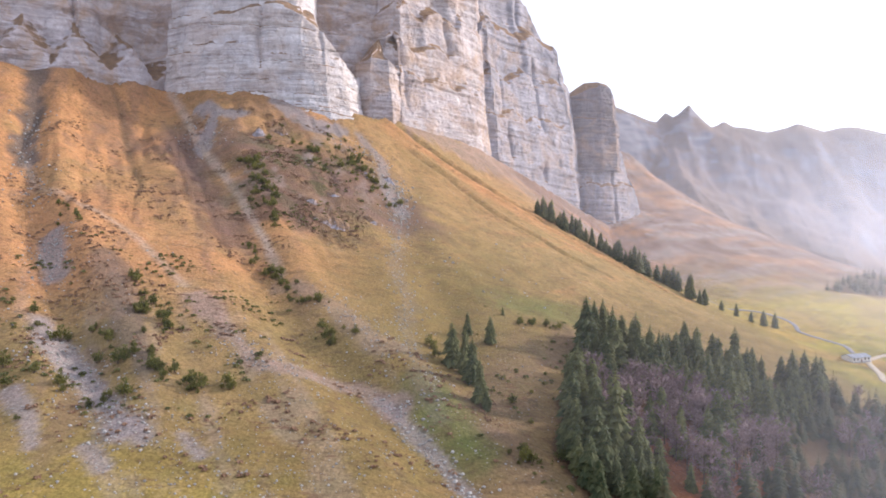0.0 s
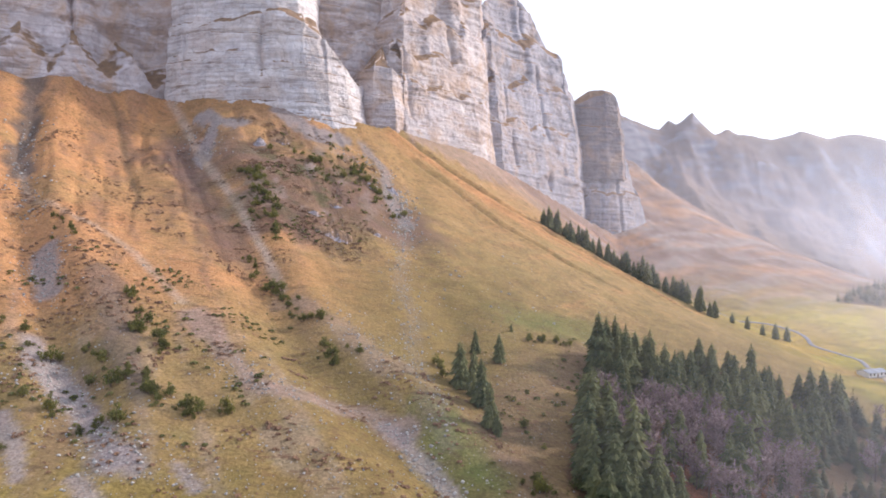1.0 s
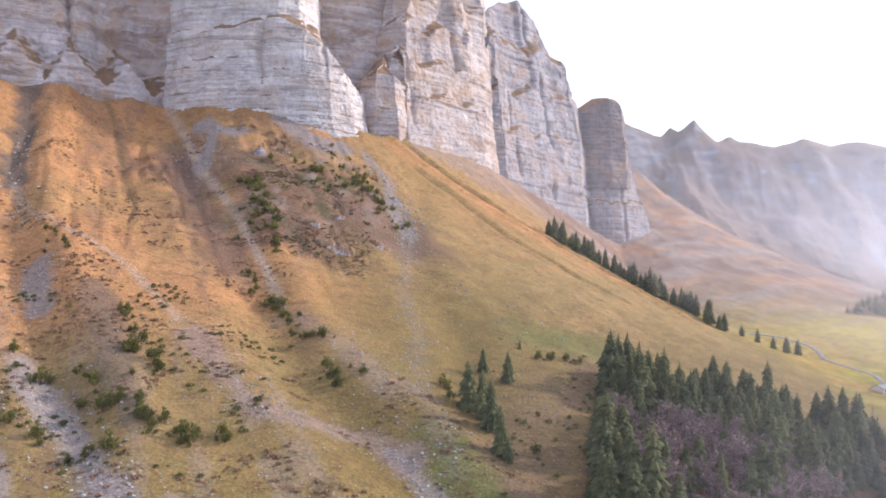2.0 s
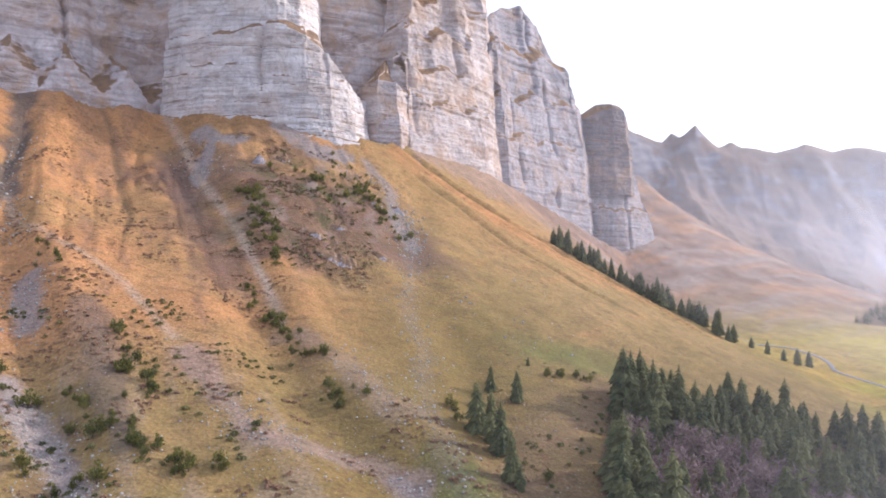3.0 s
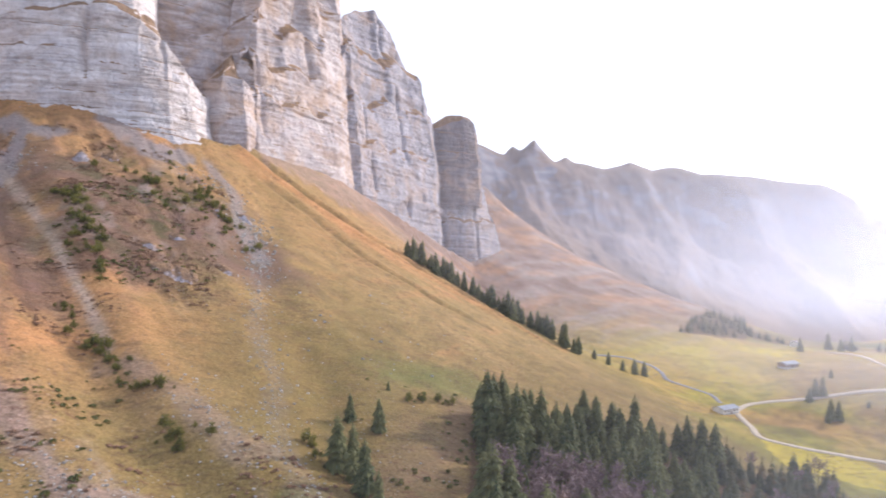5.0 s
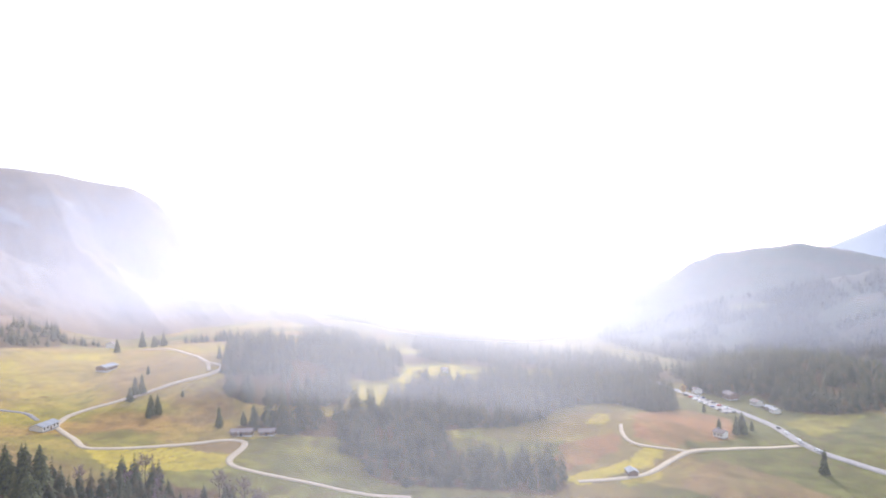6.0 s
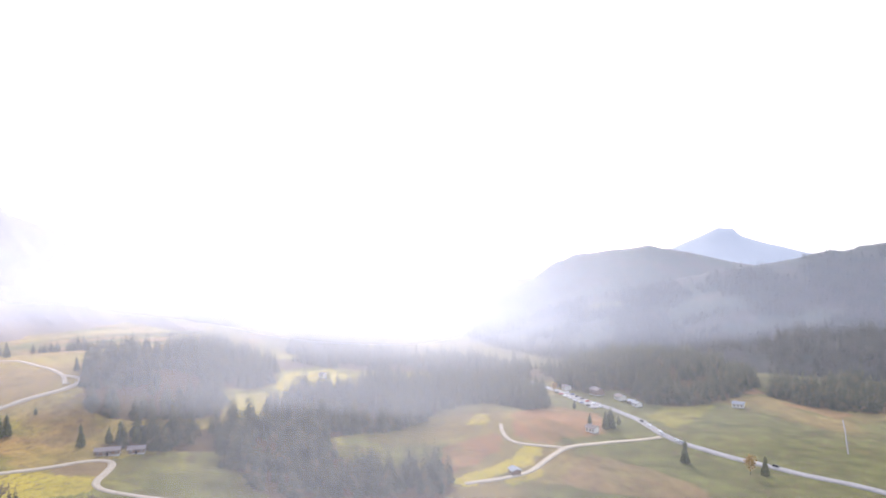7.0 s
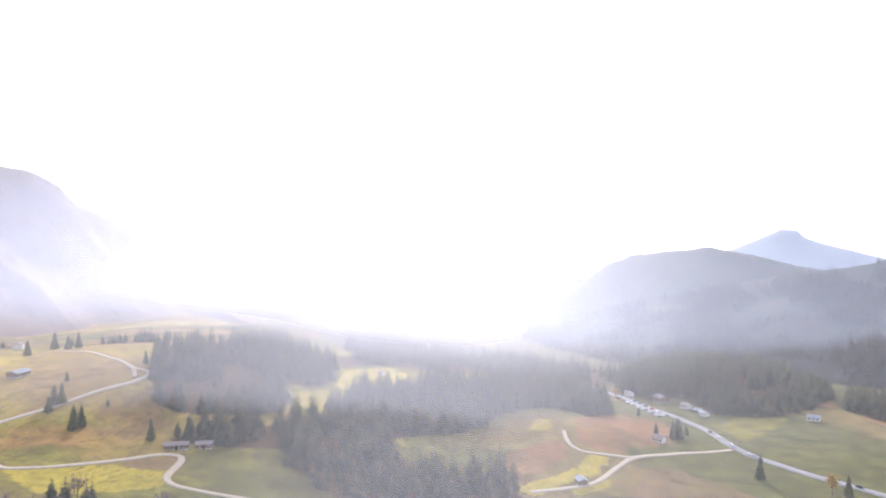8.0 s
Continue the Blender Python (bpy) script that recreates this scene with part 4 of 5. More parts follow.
def haze_sheet(far, thick, low, high, tint, away, beyond, core):
    """A translucent sheet in place of haze, curved round the head of the valley: densest towards the low sun to imitate
    its glare, thinner above, at the ground and to the sides.
    """
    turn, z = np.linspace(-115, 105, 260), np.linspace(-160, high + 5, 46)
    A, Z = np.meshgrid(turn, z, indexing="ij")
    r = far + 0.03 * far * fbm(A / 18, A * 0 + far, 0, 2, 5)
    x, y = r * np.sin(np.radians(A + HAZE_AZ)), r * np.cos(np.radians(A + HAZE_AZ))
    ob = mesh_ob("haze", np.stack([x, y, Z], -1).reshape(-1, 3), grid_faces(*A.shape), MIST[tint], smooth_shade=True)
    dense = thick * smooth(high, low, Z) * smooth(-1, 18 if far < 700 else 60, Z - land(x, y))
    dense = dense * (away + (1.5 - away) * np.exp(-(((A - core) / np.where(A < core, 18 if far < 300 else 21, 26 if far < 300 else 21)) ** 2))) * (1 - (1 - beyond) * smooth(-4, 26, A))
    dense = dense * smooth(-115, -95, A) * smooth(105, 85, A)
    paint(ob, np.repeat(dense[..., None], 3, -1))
    return tagged(ob, "curved translucent sheet standing in for sunlit haze and glare", "haze", "valley haze", "stuff")


for sheet_row in HAZE:
    haze_sheet(*sheet_row)


# ---- trees ----
RNG = np.random.default_rng(7)


def spruce_mesh(tall, wide, tiers, arms, rng, kites=2, uneven=0.55, taper=0.56):
    """Verts and faces of a spruce crown: whorls of drooping, forked boughs."""
    V, Fc = [], []
    for k in range(tiers):
        f = (k + 0.5 * rng.random()) / tiers
        h = tall * (0.10 + 0.88 * f)
        reach = wide * (1 - f) ** taper * (0.95 - 0.5 * uneven + uneven * rng.random()) + 0.25
        n = max(4, int(arms * (1 - 0.55 * f)))
        a0 = rng.random() * 6.28
        for j in range(n):
            a = a0 + 6.283 * j / n + rng.normal() * 0.16
            r = reach * (0.72 + 0.45 * rng.random())
            c, s = math.cos(a), math.sin(a)
            droop = r * (0.30 + 0.25 * (1 - f)) * (0.7 + 0.5 * rng.random())
            half = 0.26 * r + 0.18
            b = len(V)
            rise = 0.12 * r
            V += [(0, 0, h + rise), (c * r * 0.55 - s * half, s * r * 0.55 + c * half, h - droop * 0.55), (c * r, s * r, h - droop),
                  (c * r * 0.55 + s * half, s * r * 0.55 - c * half, h - droop * 0.55), (c * r * 0.55, s * r * 0.55, h - droop * 0.25 + 0.1 * r)]
            Fc += [(b, b + 1, b + 4), (b + 1, b + 2, b + 4), (b + 4, b + 2, b + 3), (b, b + 4, b + 3)]
            if kites > 1:
                for sgn in (-1, 1):
                    e = len(V)
                    a2 = a + sgn * (0.35 + 0.2 * rng.random())
                    c2, s2 = math.cos(a2), math.sin(a2)
                    r2 = r * (0.62 + 0.3 * rng.random())
                    V += [(c * r * 0.25, s * r * 0.25, h - 0.05 * r), (c2 * r2 - s2 * 0.12 * r, s2 * r2 + c2 * 0.12 * r, h - droop * 0.75), (c2 * r2 + s2 * 0.12 * r, s2 * r2 - c2 * 0.12 * r, h - droop * 0.95)]
                    Fc += [(e, e + 1, e + 2)]
    b = len(V)
    V += [(0.25, 0, tall * 0.9), (-0.12, 0.2, tall * 0.9), (-0.12, -0.2, tall * 0.9), (0, 0, tall * 1.03)]
    Fc += [(b, b + 1, b + 3), (b + 1, b + 2, b + 3), (b + 2, b, b + 3)]
    return np.array(V), Fc


def pole(points, radii, sides=6):
    """A tapering tube along points."""
    V, Fc = [], []
    for k, ((x, y, z), r) in enumerate(zip(points, radii)):
        for j in range(sides):
            a = 6.283 * j / sides
            V.append((x + r * math.cos(a), y + r * math.sin(a), z))
        if k:
            for j in range(sides):
                a, b = (k - 1) * sides + j, (k - 1) * sides + (j + 1) % sides
                Fc.append((a, b, b + sides, a + sides))
    Fc.append(tuple(range(len(V) - sides, len(V))))
    return V, Fc


def make_spruce(tall, wide, seed, material, label):
    rng = np.random.default_rng(seed)
    tree = empty("spruce_tree")
    V, Fc = pole([(0, 0, -1.5), (0.05, 0, tall * 0.4), (0, 0, tall * 0.97)], [0.32, 0.2, 0.03])
    mesh_ob("trunk", V, Fc, BARK, tree)
    V, Fc = spruce_mesh(tall, wide, int(tall * 1.2), 11, rng)
    mesh_ob("crown", V, Fc, material, tree)
    return tagged(tree, label, "tree", "spruces of the near wood")


def make_beech(tall, seed):
    """A leafless broad tree: trunk, limbs and a cloud of fine twigs."""
    rng = np.random.default_rng(seed)
    tree = empty("bare_beech_tree")
    V, Fc = pole([(0, 0, -1.5), (0.15, 0, tall * 0.35), (0, 0.1, tall * 0.8)], [0.28, 0.2, 0.05])
    mesh_ob("trunk", V, Fc, BARK, tree)
    LV, LF, TV, TF = [], [], [], []
    for k in range(16):
        h = tall * (0.25 + 0.5 * rng.random())
        a, r = 6.283 * rng.random(), tall * (0.14 + 0.14 * rng.random())
        tip = np.array([math.cos(a) * r, math.sin(a) * r, h + tall * (0.15 + 0.18 * rng.random())])
        v, f = pole([(0, 0, h), tuple(tip * 0.5 + np.array([0, 0, h * 0.5 - 0.3])), tuple(tip)], [0.1, 0.06, 0.02], 4)
        LF += [tuple(i + len(LV) for i in q) for q in f]
        LV += v
        for _ in range(26):
            w = 0.35 + 0.75 * rng.random()
            s = np.array([0, 0, h]) * (1 - w) + tip * w
            d = rng.normal(size=3) * (0.9, 0.9, 0.6) + (0.4 * math.cos(a), 0.4 * math.sin(a), 0.7)
            d = d / np.linalg.norm(d) * tall * (0.06 + 0.08 * rng.random())
            side = np.cross(d, rng.normal(size=3))
            side = side / np.linalg.norm(side) * (0.05 + 0.10 * rng.random())
            b = len(TV)
            TV += [s - side * 0.4, s + side * 0.4, s + d + side, s + d * 1.1, s + d - side]
            TF += [(b, b + 1, b + 2, b + 3, b + 4)]
    mesh_ob("limb_frame", LV, LF, BARK, tree)
    mesh_ob("twig_crown", TV, TF, TWIGS, tree)
    return tagged(tree, "leafless purple-brown beech among dark spruces", "tree", "bare beeches of the near wood")


def make_shrub(wide, seed, material):
    """Dwarf pine: a low mound of upturned needle tufts on creeping stems."""
    rng = np.random.default_rng(seed)
    bush = empty("dwarf_pine")
    V, Fc, SV, SF = [], [], [], []
    for k in range(9):
        a, r = 6.283 * rng.random(), wide * 0.42 * rng.random() ** 0.7
        cx, cy, hh = math.cos(a) * r, math.sin(a) * r, wide * (0.45 + 0.55 * rng.random()) * (1.2 - r / wide)
        v, f = pole([(0, 0, -0.4), (cx * 0.6, cy * 0.6, 0.2), (cx, cy, hh)], [0.09, 0.07, 0.02], 4)
        SF += [tuple(i + len(SV) for i in q) for q in f]
        SV += v
        for _ in range(34):
            d = rng.normal(size=3)
            d[2] = abs(d[2]) * 0.9
            d /= np.linalg.norm(d)
            o = np.array([cx * (1 + 0.3 * rng.normal()), cy * (1 + 0.3 * rng.normal()), hh * (0.2 + 0.7 * rng.random())]) + d * wide * (0.10 + 0.10 * rng.random())
            t = d * 0.6 + (0, 0, 0.7)
            t = t / np.linalg.norm(t) * wide * (0.09 + 0.07 * rng.random())
            s = np.cross(t, rng.normal(size=3))
            s = s / np.linalg.norm(s) * wide * (0.028 + 0.02 * rng.random())
            b = len(V)
            V += [o - s, o + s, o + t * 0.8 + s * 0.6, o + t, o + t * 0.8 - s * 0.6]
            Fc += [(b, b + 1, b + 2, b + 3, b + 4)]
    mesh_ob("stem_tangle", SV, SF, BARK, bush)
    mesh_ob("needle_crown", V, Fc, material, bush)
    return bush


def scatter(poly, gap, rng):
    """Places in a polygon at about that spacing."""
    p = np.array(poly, float)
    xs, ys = np.arange(p[:, 0].min(), p[:, 0].max(), gap), np.arange(p[:, 1].min(), p[:, 1].max(), gap)
    X, Y = np.meshgrid(xs, ys)
    X, Y = X + rng.uniform(-0.55, 0.55, X.shape) * gap, Y + rng.uniform(-0.55, 0.55, X.shape) * gap
    keep = inside(X, Y, poly) > 0
    return np.stack([X[keep], Y[keep]], 1)


def plant(kinds, spots, sizes, rng, used):
    """Sets copies of trees; the masters themselves take the first spots."""
    for (x, y), s in zip(spots, sizes):
        k = int(rng.integers(len(kinds)))
        m = Matrix.LocRotScale((x, y, float(land(x, y))), Euler((0, 0, rng.random() * 6.28)), (s * (0.9 + 0.2 * rng.random()),) * 2 + (s,))
        if k not in used:
            used.add(k)
            kinds[k].matrix_world = m
        else:
            ob = copy_thing(kinds[k], m)
            ob.matrix_basis = m


SPRUCES = [make_spruce(19, 4.9, 1, NEEDLES, "tall dark green spruce in the mixed wood"), make_spruce(21, 5.4, 2, NEEDLES, "tall dark green spruce in the mixed wood"),
           make_spruce(15, 4.8, 3, NEEDLES, "young dark green spruce in the mixed wood"), make_spruce(23, 4.8, 4, NEEDLES, "slender dark green spruce in the mixed wood")]
BEECHES = [make_beech(14, 11), make_beech(12, 12), make_beech(15, 13)]
used_s, used_b = set(), set()
near = scatter(WOODS[0][0], WOODS[0][1], RNG)
BEECH_PATCH = [(58, 262), (50, 232), (60, 208), (98, 200), (118, 232), (105, 258), (80, 268)]
is_beech = inside(near[:, 0], near[:, 1], BEECH_PATCH) > 0
is_beech &= RNG.random(len(near)) > 0.22
beech_spots, rest = near[is_beech], near[~is_beech]
beech_spots = beech_spots[RNG.random(len(beech_spots)) > 0.3]
plant(BEECHES, beech_spots, RNG.uniform(0.75, 1.1, len(beech_spots)), RNG, used_b)
# the 230 trees that stand highest on the slope are things of their own, the others one mass
clump = fbm(rest[:, 0] / 17, rest[:, 1] / 17, 0, 3, 311)
rest, clump = rest[clump > -0.2], clump[clump > -0.2]
order = np.argsort(-(land(rest[:, 0], rest[:, 1])))
plant(SPRUCES, rest[order[:230]], (0.5 + 0.5 * RNG.random(230)) * (0.92 + 0.8 * clump[order[:230]]), RNG, used_s)
lower = rest[order[230:]]
lower = lower[RNG.random(len(lower)) > 0.22]
mixed = RNG.random(len(lower)) < 0.14
plant(BEECHES, lower[mixed], RNG.uniform(0.7, 1.05, int(mixed.sum())), RNG, used_b)
lower = lower[~mixed]

CLUMP = [(12, 285, 0.62), (5, 252, 0.95), (9, 247, 0.8), (12, 241, 0.85), (14, 226, 0.8), (21, 277, 0.66), (10, 255, 0.75), (29, 309, 0.22), (16, 222, 0.6)]
ALONE = [(334, 360, 0.75), (318, 402, 0.8), (322, 400, 0.7), (314, 400, 0.65), (326, 429, 0.6), (335, 434, 0.7), (339, 432, 0.75), (470, 5, 0.85), (546, 52, 0.95), (552, 50, 0.85), (540, 56, 0.8), (565, 45, 0.65), (452, -41, 0.8), (552, 68, 0.5),
         (348, 352, 0.8), (352, 347, 0.9), (358, 340, 0.85), (372, 330, 0.7), (428, 557, 0.8), (486, 589, 0.9), (484, 572, 0.8), (494, 570, 0.8), (616, 82, 0.6), (700, -66, 0.6), (425, 440, 0.6), (371, 460, 0.45), (405, 395, 0.4), (352, 408, 0.4)]
ROW = along([(74, 527), (91, 534), (107, 537), (130, 524), (152, 512), (176, 508), (190, 488)], 3.0)
row = [(x + RNG.normal() * 1.6, y + RNG.normal() * 2.5, 0.62 + 0.4 * RNG.random()) for x, y in ROW[:, :2]] + [(204, 494, 0.6), (214, 492, 0.55), (222, 486, 0.45), (230, 484, 0.65), (241, 490, 0.62)]
for spots, label in ((CLUMP, "dark spruce of a small clump on the grass slope"), (ALONE, "single spruce on the valley meadow"), (row, "spruce of a long row along the slope's edge")):
    kinds = [copy_thing(o, o.matrix_world) for o in SPRUCES]
    for o in kinds:
        o["label"], o["group"] = label, label
    plant(kinds, [q[:2] for q in spots], [(0.88 if spots is row else 0.84) * q[2] for q in spots], RNG, set())


def forest(name, spots, sizes, label, material, rng, tiers=8, arms=7, z=None):
    """A far wood as one mass of spruces."""
    masters = []
    for k in range(5):
        V, Fc = spruce_mesh(17 + k % 3, 4.6 + 0.45 * k, tiers, arms, np.random.default_rng(40 + k), 1, 0.25, 0.85)
        masters.append((V, np.array(Fc)))
    vs, fs, n = [], [], 0
    z = land(spots[:, 0], spots[:, 1]) if z is None else z
    for (x, y), zz, s in zip(spots, z, sizes):
        V, Fc = masters[int(rng.integers(5))]
        a = rng.random() * 6.28
        c, sn = math.cos(a) * s, math.sin(a) * s
        vs.append(np.stack([x + c * V[:, 0] - sn * V[:, 1], y + sn * V[:, 0] + c * V[:, 1], zz - 0.5 + s * V[:, 2]], 1))
        fs.append(Fc + n)
        n += len(V)
    ob = mesh_ob(name, np.concatenate(vs), np.concatenate(fs), material)
    return tagged(ob, label, "forest", kind="stuff")


def mass_material():
    m = Nodes("far forest needles")
    v = m.math("ADD", m.math("MULTIPLY", m.noise(0.13, 3), 0.75), m.math("MULTIPLY", m.noise(0.6, 3), 0.25))
    c = m.ramp(v, (0.3, (0.03, 0.042, 0.03)), (0.52, (0.075, 0.085, 0.05)), (0.68, (0.16, 0.12, 0.065)))
    m.done(c, 0.85)
    return m.glow(c, 0.3)


MASS = mass_material()
forest("wood", lower, RNG.uniform(0.4, 0.92, len(lower)), "dense dark spruce wood at the slope's foot", MASS, RNG, 14, 9)
for k, (poly, gap) in enumerate(WOODS[1:]):
    spots = scatter(poly, gap, RNG)
    thin = fbm(spots[:, 0] / 22, spots[:, 1] / 22, 0, 3, 301 + k)
    spots, thin = spots[thin > (-0.4 if k in (2, 3, 4) else -0.16)], thin[thin > (-0.4 if k in (2, 3, 4) else -0.16)]
    sizes = (0.55 + 0.75 * RNG.random(len(spots))) * (1 + 0.5 * thin) * (0.6 if poly[0][1] > 550 else 1.0)
    forest("forest", spots, sizes, "dense hazy spruce forest on the valley floor", MASS, RNG, 11 if k < 3 else 9, 7)
# the wooded hill beyond the pass road
nu, nv = NEAR_HILL.shape[:2]
many = 9000
fu, fv = RNG.uniform(4, min(nu - 2, 190), many), 1 + (nv - 2.1) * RNG.random(many) ** 1.15
iu, iv = fu.astype(int), fv.astype(int)
ru, rv = (fu - iu)[:, None], (fv - iv)[:, None]
spot3 = (NEAR_HILL[iu, iv] * (1 - ru) + NEAR_HILL[iu + 1, iv] * ru) * (1 - rv) + (NEAR_HILL[iu, iv + 1] * (1 - ru) + NEAR_HILL[iu + 1, iv + 1] * ru) * rv
stand = fbm(spot3[:, 0] / 70, spot3[:, 1] / 70, 0, 3, 401)
grown = stand < 0.3
spot3 = spot3[grown]
_m = Nodes("blue-green hill needles")
_c = _m.ramp(_m.noise(0.06, 4, 0.7), (0.35, (0.028, 0.038, 0.036)), (0.65, (0.085, 0.085, 0.065)))
HILL_NEEDLES = _m.done(_c, 0.9)
forest("hill_forest", spot3[:, :2], RNG.uniform(0.7, 1.15, len(spot3)) * (1.0 - 0.5 * stand[grown]), "hazy blue-green spruce forest on the hillside", HILL_NEEDLES, RNG, 5, 6, spot3[:, 2] - 1)


# ---- dwarf pines and small bushes on the slope ----
SHRUBS = [make_shrub(4.2, 21, PINE), make_shrub(3.4, 22, PINE), make_shrub(5.0, 23, PINE)]
LINES = [([(-155, 245), (-142, 236), (-129, 234), (-118, 232)], 12, 6), ([(-121, 270), (-115, 262), (-105, 248), (-98, 241), (-90, 232)], 26, 4), ([(-112, 224), (-100, 218), (-88, 210), (-75, 205), (-64, 207)], 30, 4),
         ([(-96, 330), (-80, 308), (-66, 292), (-54, 280), (-45, 272)], 34, 3), ([(-48, 262), (-43, 254), (-36, 250)], 12, 4), ([(-112, 405), (-104, 390), (-92, 365), (-85, 345)], 58, 4.5), ([(-70, 470), (-60, 455), (-46, 430), (-34, 405)], 48, 7),
         ([(-100, 445), (-85, 440), (-70, 425), (-50, 410)], 26, 8), ([(-176, 318), (-165, 302), (-160, 296)], 8, 4), ([(-130, 210), (-100, 190)], 12, 12), ([(25, 258), (38, 256), (32, 215), (20, 186)], 16, 5), ([(42, 307), (52, 309), (30, 302)], 10, 2), ([(-4, 262), (0, 245)], 5, 3)]
spots, sizes = [], []
for pts, n, spread in LINES:
    q = along(pts, 0.5)
    for _ in range(n):
        c = q[int(RNG.integers(len(q)))]
        spots.append((c[0] + RNG.normal() * spread * 0.75, c[1] + RNG.normal() * spread * 0.6))
        sizes.append(float(0.3 + 0.85 * RNG.random() ** 1.3))
for o in SHRUBS:
    tagged(o, "low dark green dwarf pine on the scree", "shrub", "dwarf pines on the slope")
plant(SHRUBS, spots, sizes, RNG, set())


# ---- roads ----
def ribbon(name, points, wide, material, label, category, kind="structure", lift=0.35):
    """A road laid over the ground along smoothed points."""
    p = along(points, 3.0)
    for _ in range(5):
        p[1:-1] = (p[:-2] + 2 * p[1:-1] + p[2:]) / 4
    d = np.gradient(p, axis=0)
    d /= np.linalg.norm(d, axis=1)[:, None]
    n = np.stack([-d[:, 1], d[:, 0]], 1)
    cols = []
    for k, (o, dz) in enumerate(((-0.62, -0.9), (-0.5, lift), (-0.2, lift + 0.06), (0.2, lift + 0.06), (0.5, lift), (0.62, -0.9))):
        q = p + n * (o * wide * (1 + 0.08 * fbm(np.arange(len(p)) / 7.0, k * 3.1, 0, 2, 3)))[:, None]
        z = np.maximum(land(q[:, 0], q[:, 1]), land(p[:, 0], p[:, 1]))
        cols.append(np.c_[q, z + dz])
    v = np.stack(cols, 1)
    ob = mesh_ob(name, v.reshape(-1, 3), grid_faces(len(p), 6), material, smooth_shade=True)
    return tagged(ob, label, category, kind=kind)


ROAD_A = [(262, 412), (266, 424), (284, 436), (303, 438), (323, 434), (358, 428), (388, 419), (408, 420), (413, 426), (408, 438), (418, 452), (440, 482), (463, 527), (461, 562)]
ROAD_B = [(262, 412), (256, 392), (247, 378), (269, 365), (291, 354), (315, 343), (324, 336), (324, 329), (308, 322), (292, 317), (284, 308), (286, 295), (292, 274), (305, 245), (318, 215)]
ROAD_C = [(534, 15), (512, 40), (486, 68), (471, 85), (445, 95), (416, 104), (400, 122), (388, 140)]
PASS = [(760, 150), (712, 116), (690, 98), (655, 76), (631, 52), (600, 32), (544, 14), (519, -1), (502, -16), (479, -37), (455, -64), (430, -95), (400, -140)]
ribbon("road_gravel", ROAD_A, 3.4, ROAD, "pale gravel farm road over the meadow knoll", "road")
ribbon("road_gravel", ROAD_B, 3.6, ROAD, "pale gravel farm road with a hairpin bend", "road")
ribbon("road_gravel", ROAD_C, 3.8, ROAD, "pale gravel lane from the pass road to a hut", "road")
ribbon("track", [(471, 85), (467, 105), (466, 119), (474, 126), (488, 131), (504, 134)], 2.8, ROAD, "narrow pale field track", "track")
ribbon("track", [(396, 425), (408, 436), (416, 448)], 3.0, ROAD, "narrow pale field track", "track")
ribbon("track", [(616, -138), (580, -128), (543, -117), (508, -107)], 0.8, SHINGLE, "narrow pale field track", "track")
ribbon("road_pass", PASS, 7.0, ASPHALT, "grey asphalt pass road across the meadows", "road")
ribbon("parking_area", [(625, 62), (648, 76), (680, 94)], 11.0, ASPHALT, "gravel parking area beside the pass road", "parking", lift=0.3)
ribbon("stream_bed", [(204, 548), (217, 537), (234, 539), (250, 535), (263, 516), (262, 500), (256, 488), (266, 474), (274, 458), (268, 440)], 3.0, SHINGLE, "stony grey stream bed in the meadow", "stream", lift=0.12)


# ---- houses ----
def plain(name, colour, rough=0.8, grain=1.2, spread=0.25):
    m = Nodes(name)
    v = m.noise(grain, 4, 0.6, m.scaled(m.pos(), (1, 1, 0.5)))
    return m.done(m.ramp(v, (0.3, tuple(c * (1 - spread) for c in colour)), (0.7, tuple(min(1, c * (1 + spread)) for c in colour))), rough)


TIMBER = plain("weathered timber", (0.20, 0.13, 0.09))
PLASTER = plain("pale plaster", (0.68, 0.65, 0.60), 0.85, 0.8, 0.08)
SHEET = plain("pale sheet roof", (0.25, 0.265, 0.30), 0.75, 0.5, 0.15)
TILE = plain("grey-brown roof tiles", (0.23, 0.19, 0.18), 0.8, 1.0, 0.2)
DARK = plain("dark window glass", (0.04, 0.045, 0.05), 0.15, 1.0, 0.1)
CONCRETE = plain("grey concrete", (0.4, 0.39, 0.37))


def box(x0, x1, y0, y1, z0, z1):
    v = [(x, y, z) for z in (z0, z1) for x, y in ((x0, y0), (x1, y0), (x1, y1), (x0, y1))]
    return v, [(0, 3, 2, 1), (4, 5, 6, 7), (0, 1, 5, 4), (1, 2, 6, 5), (2, 3, 7, 6), (3, 0, 4, 7)]


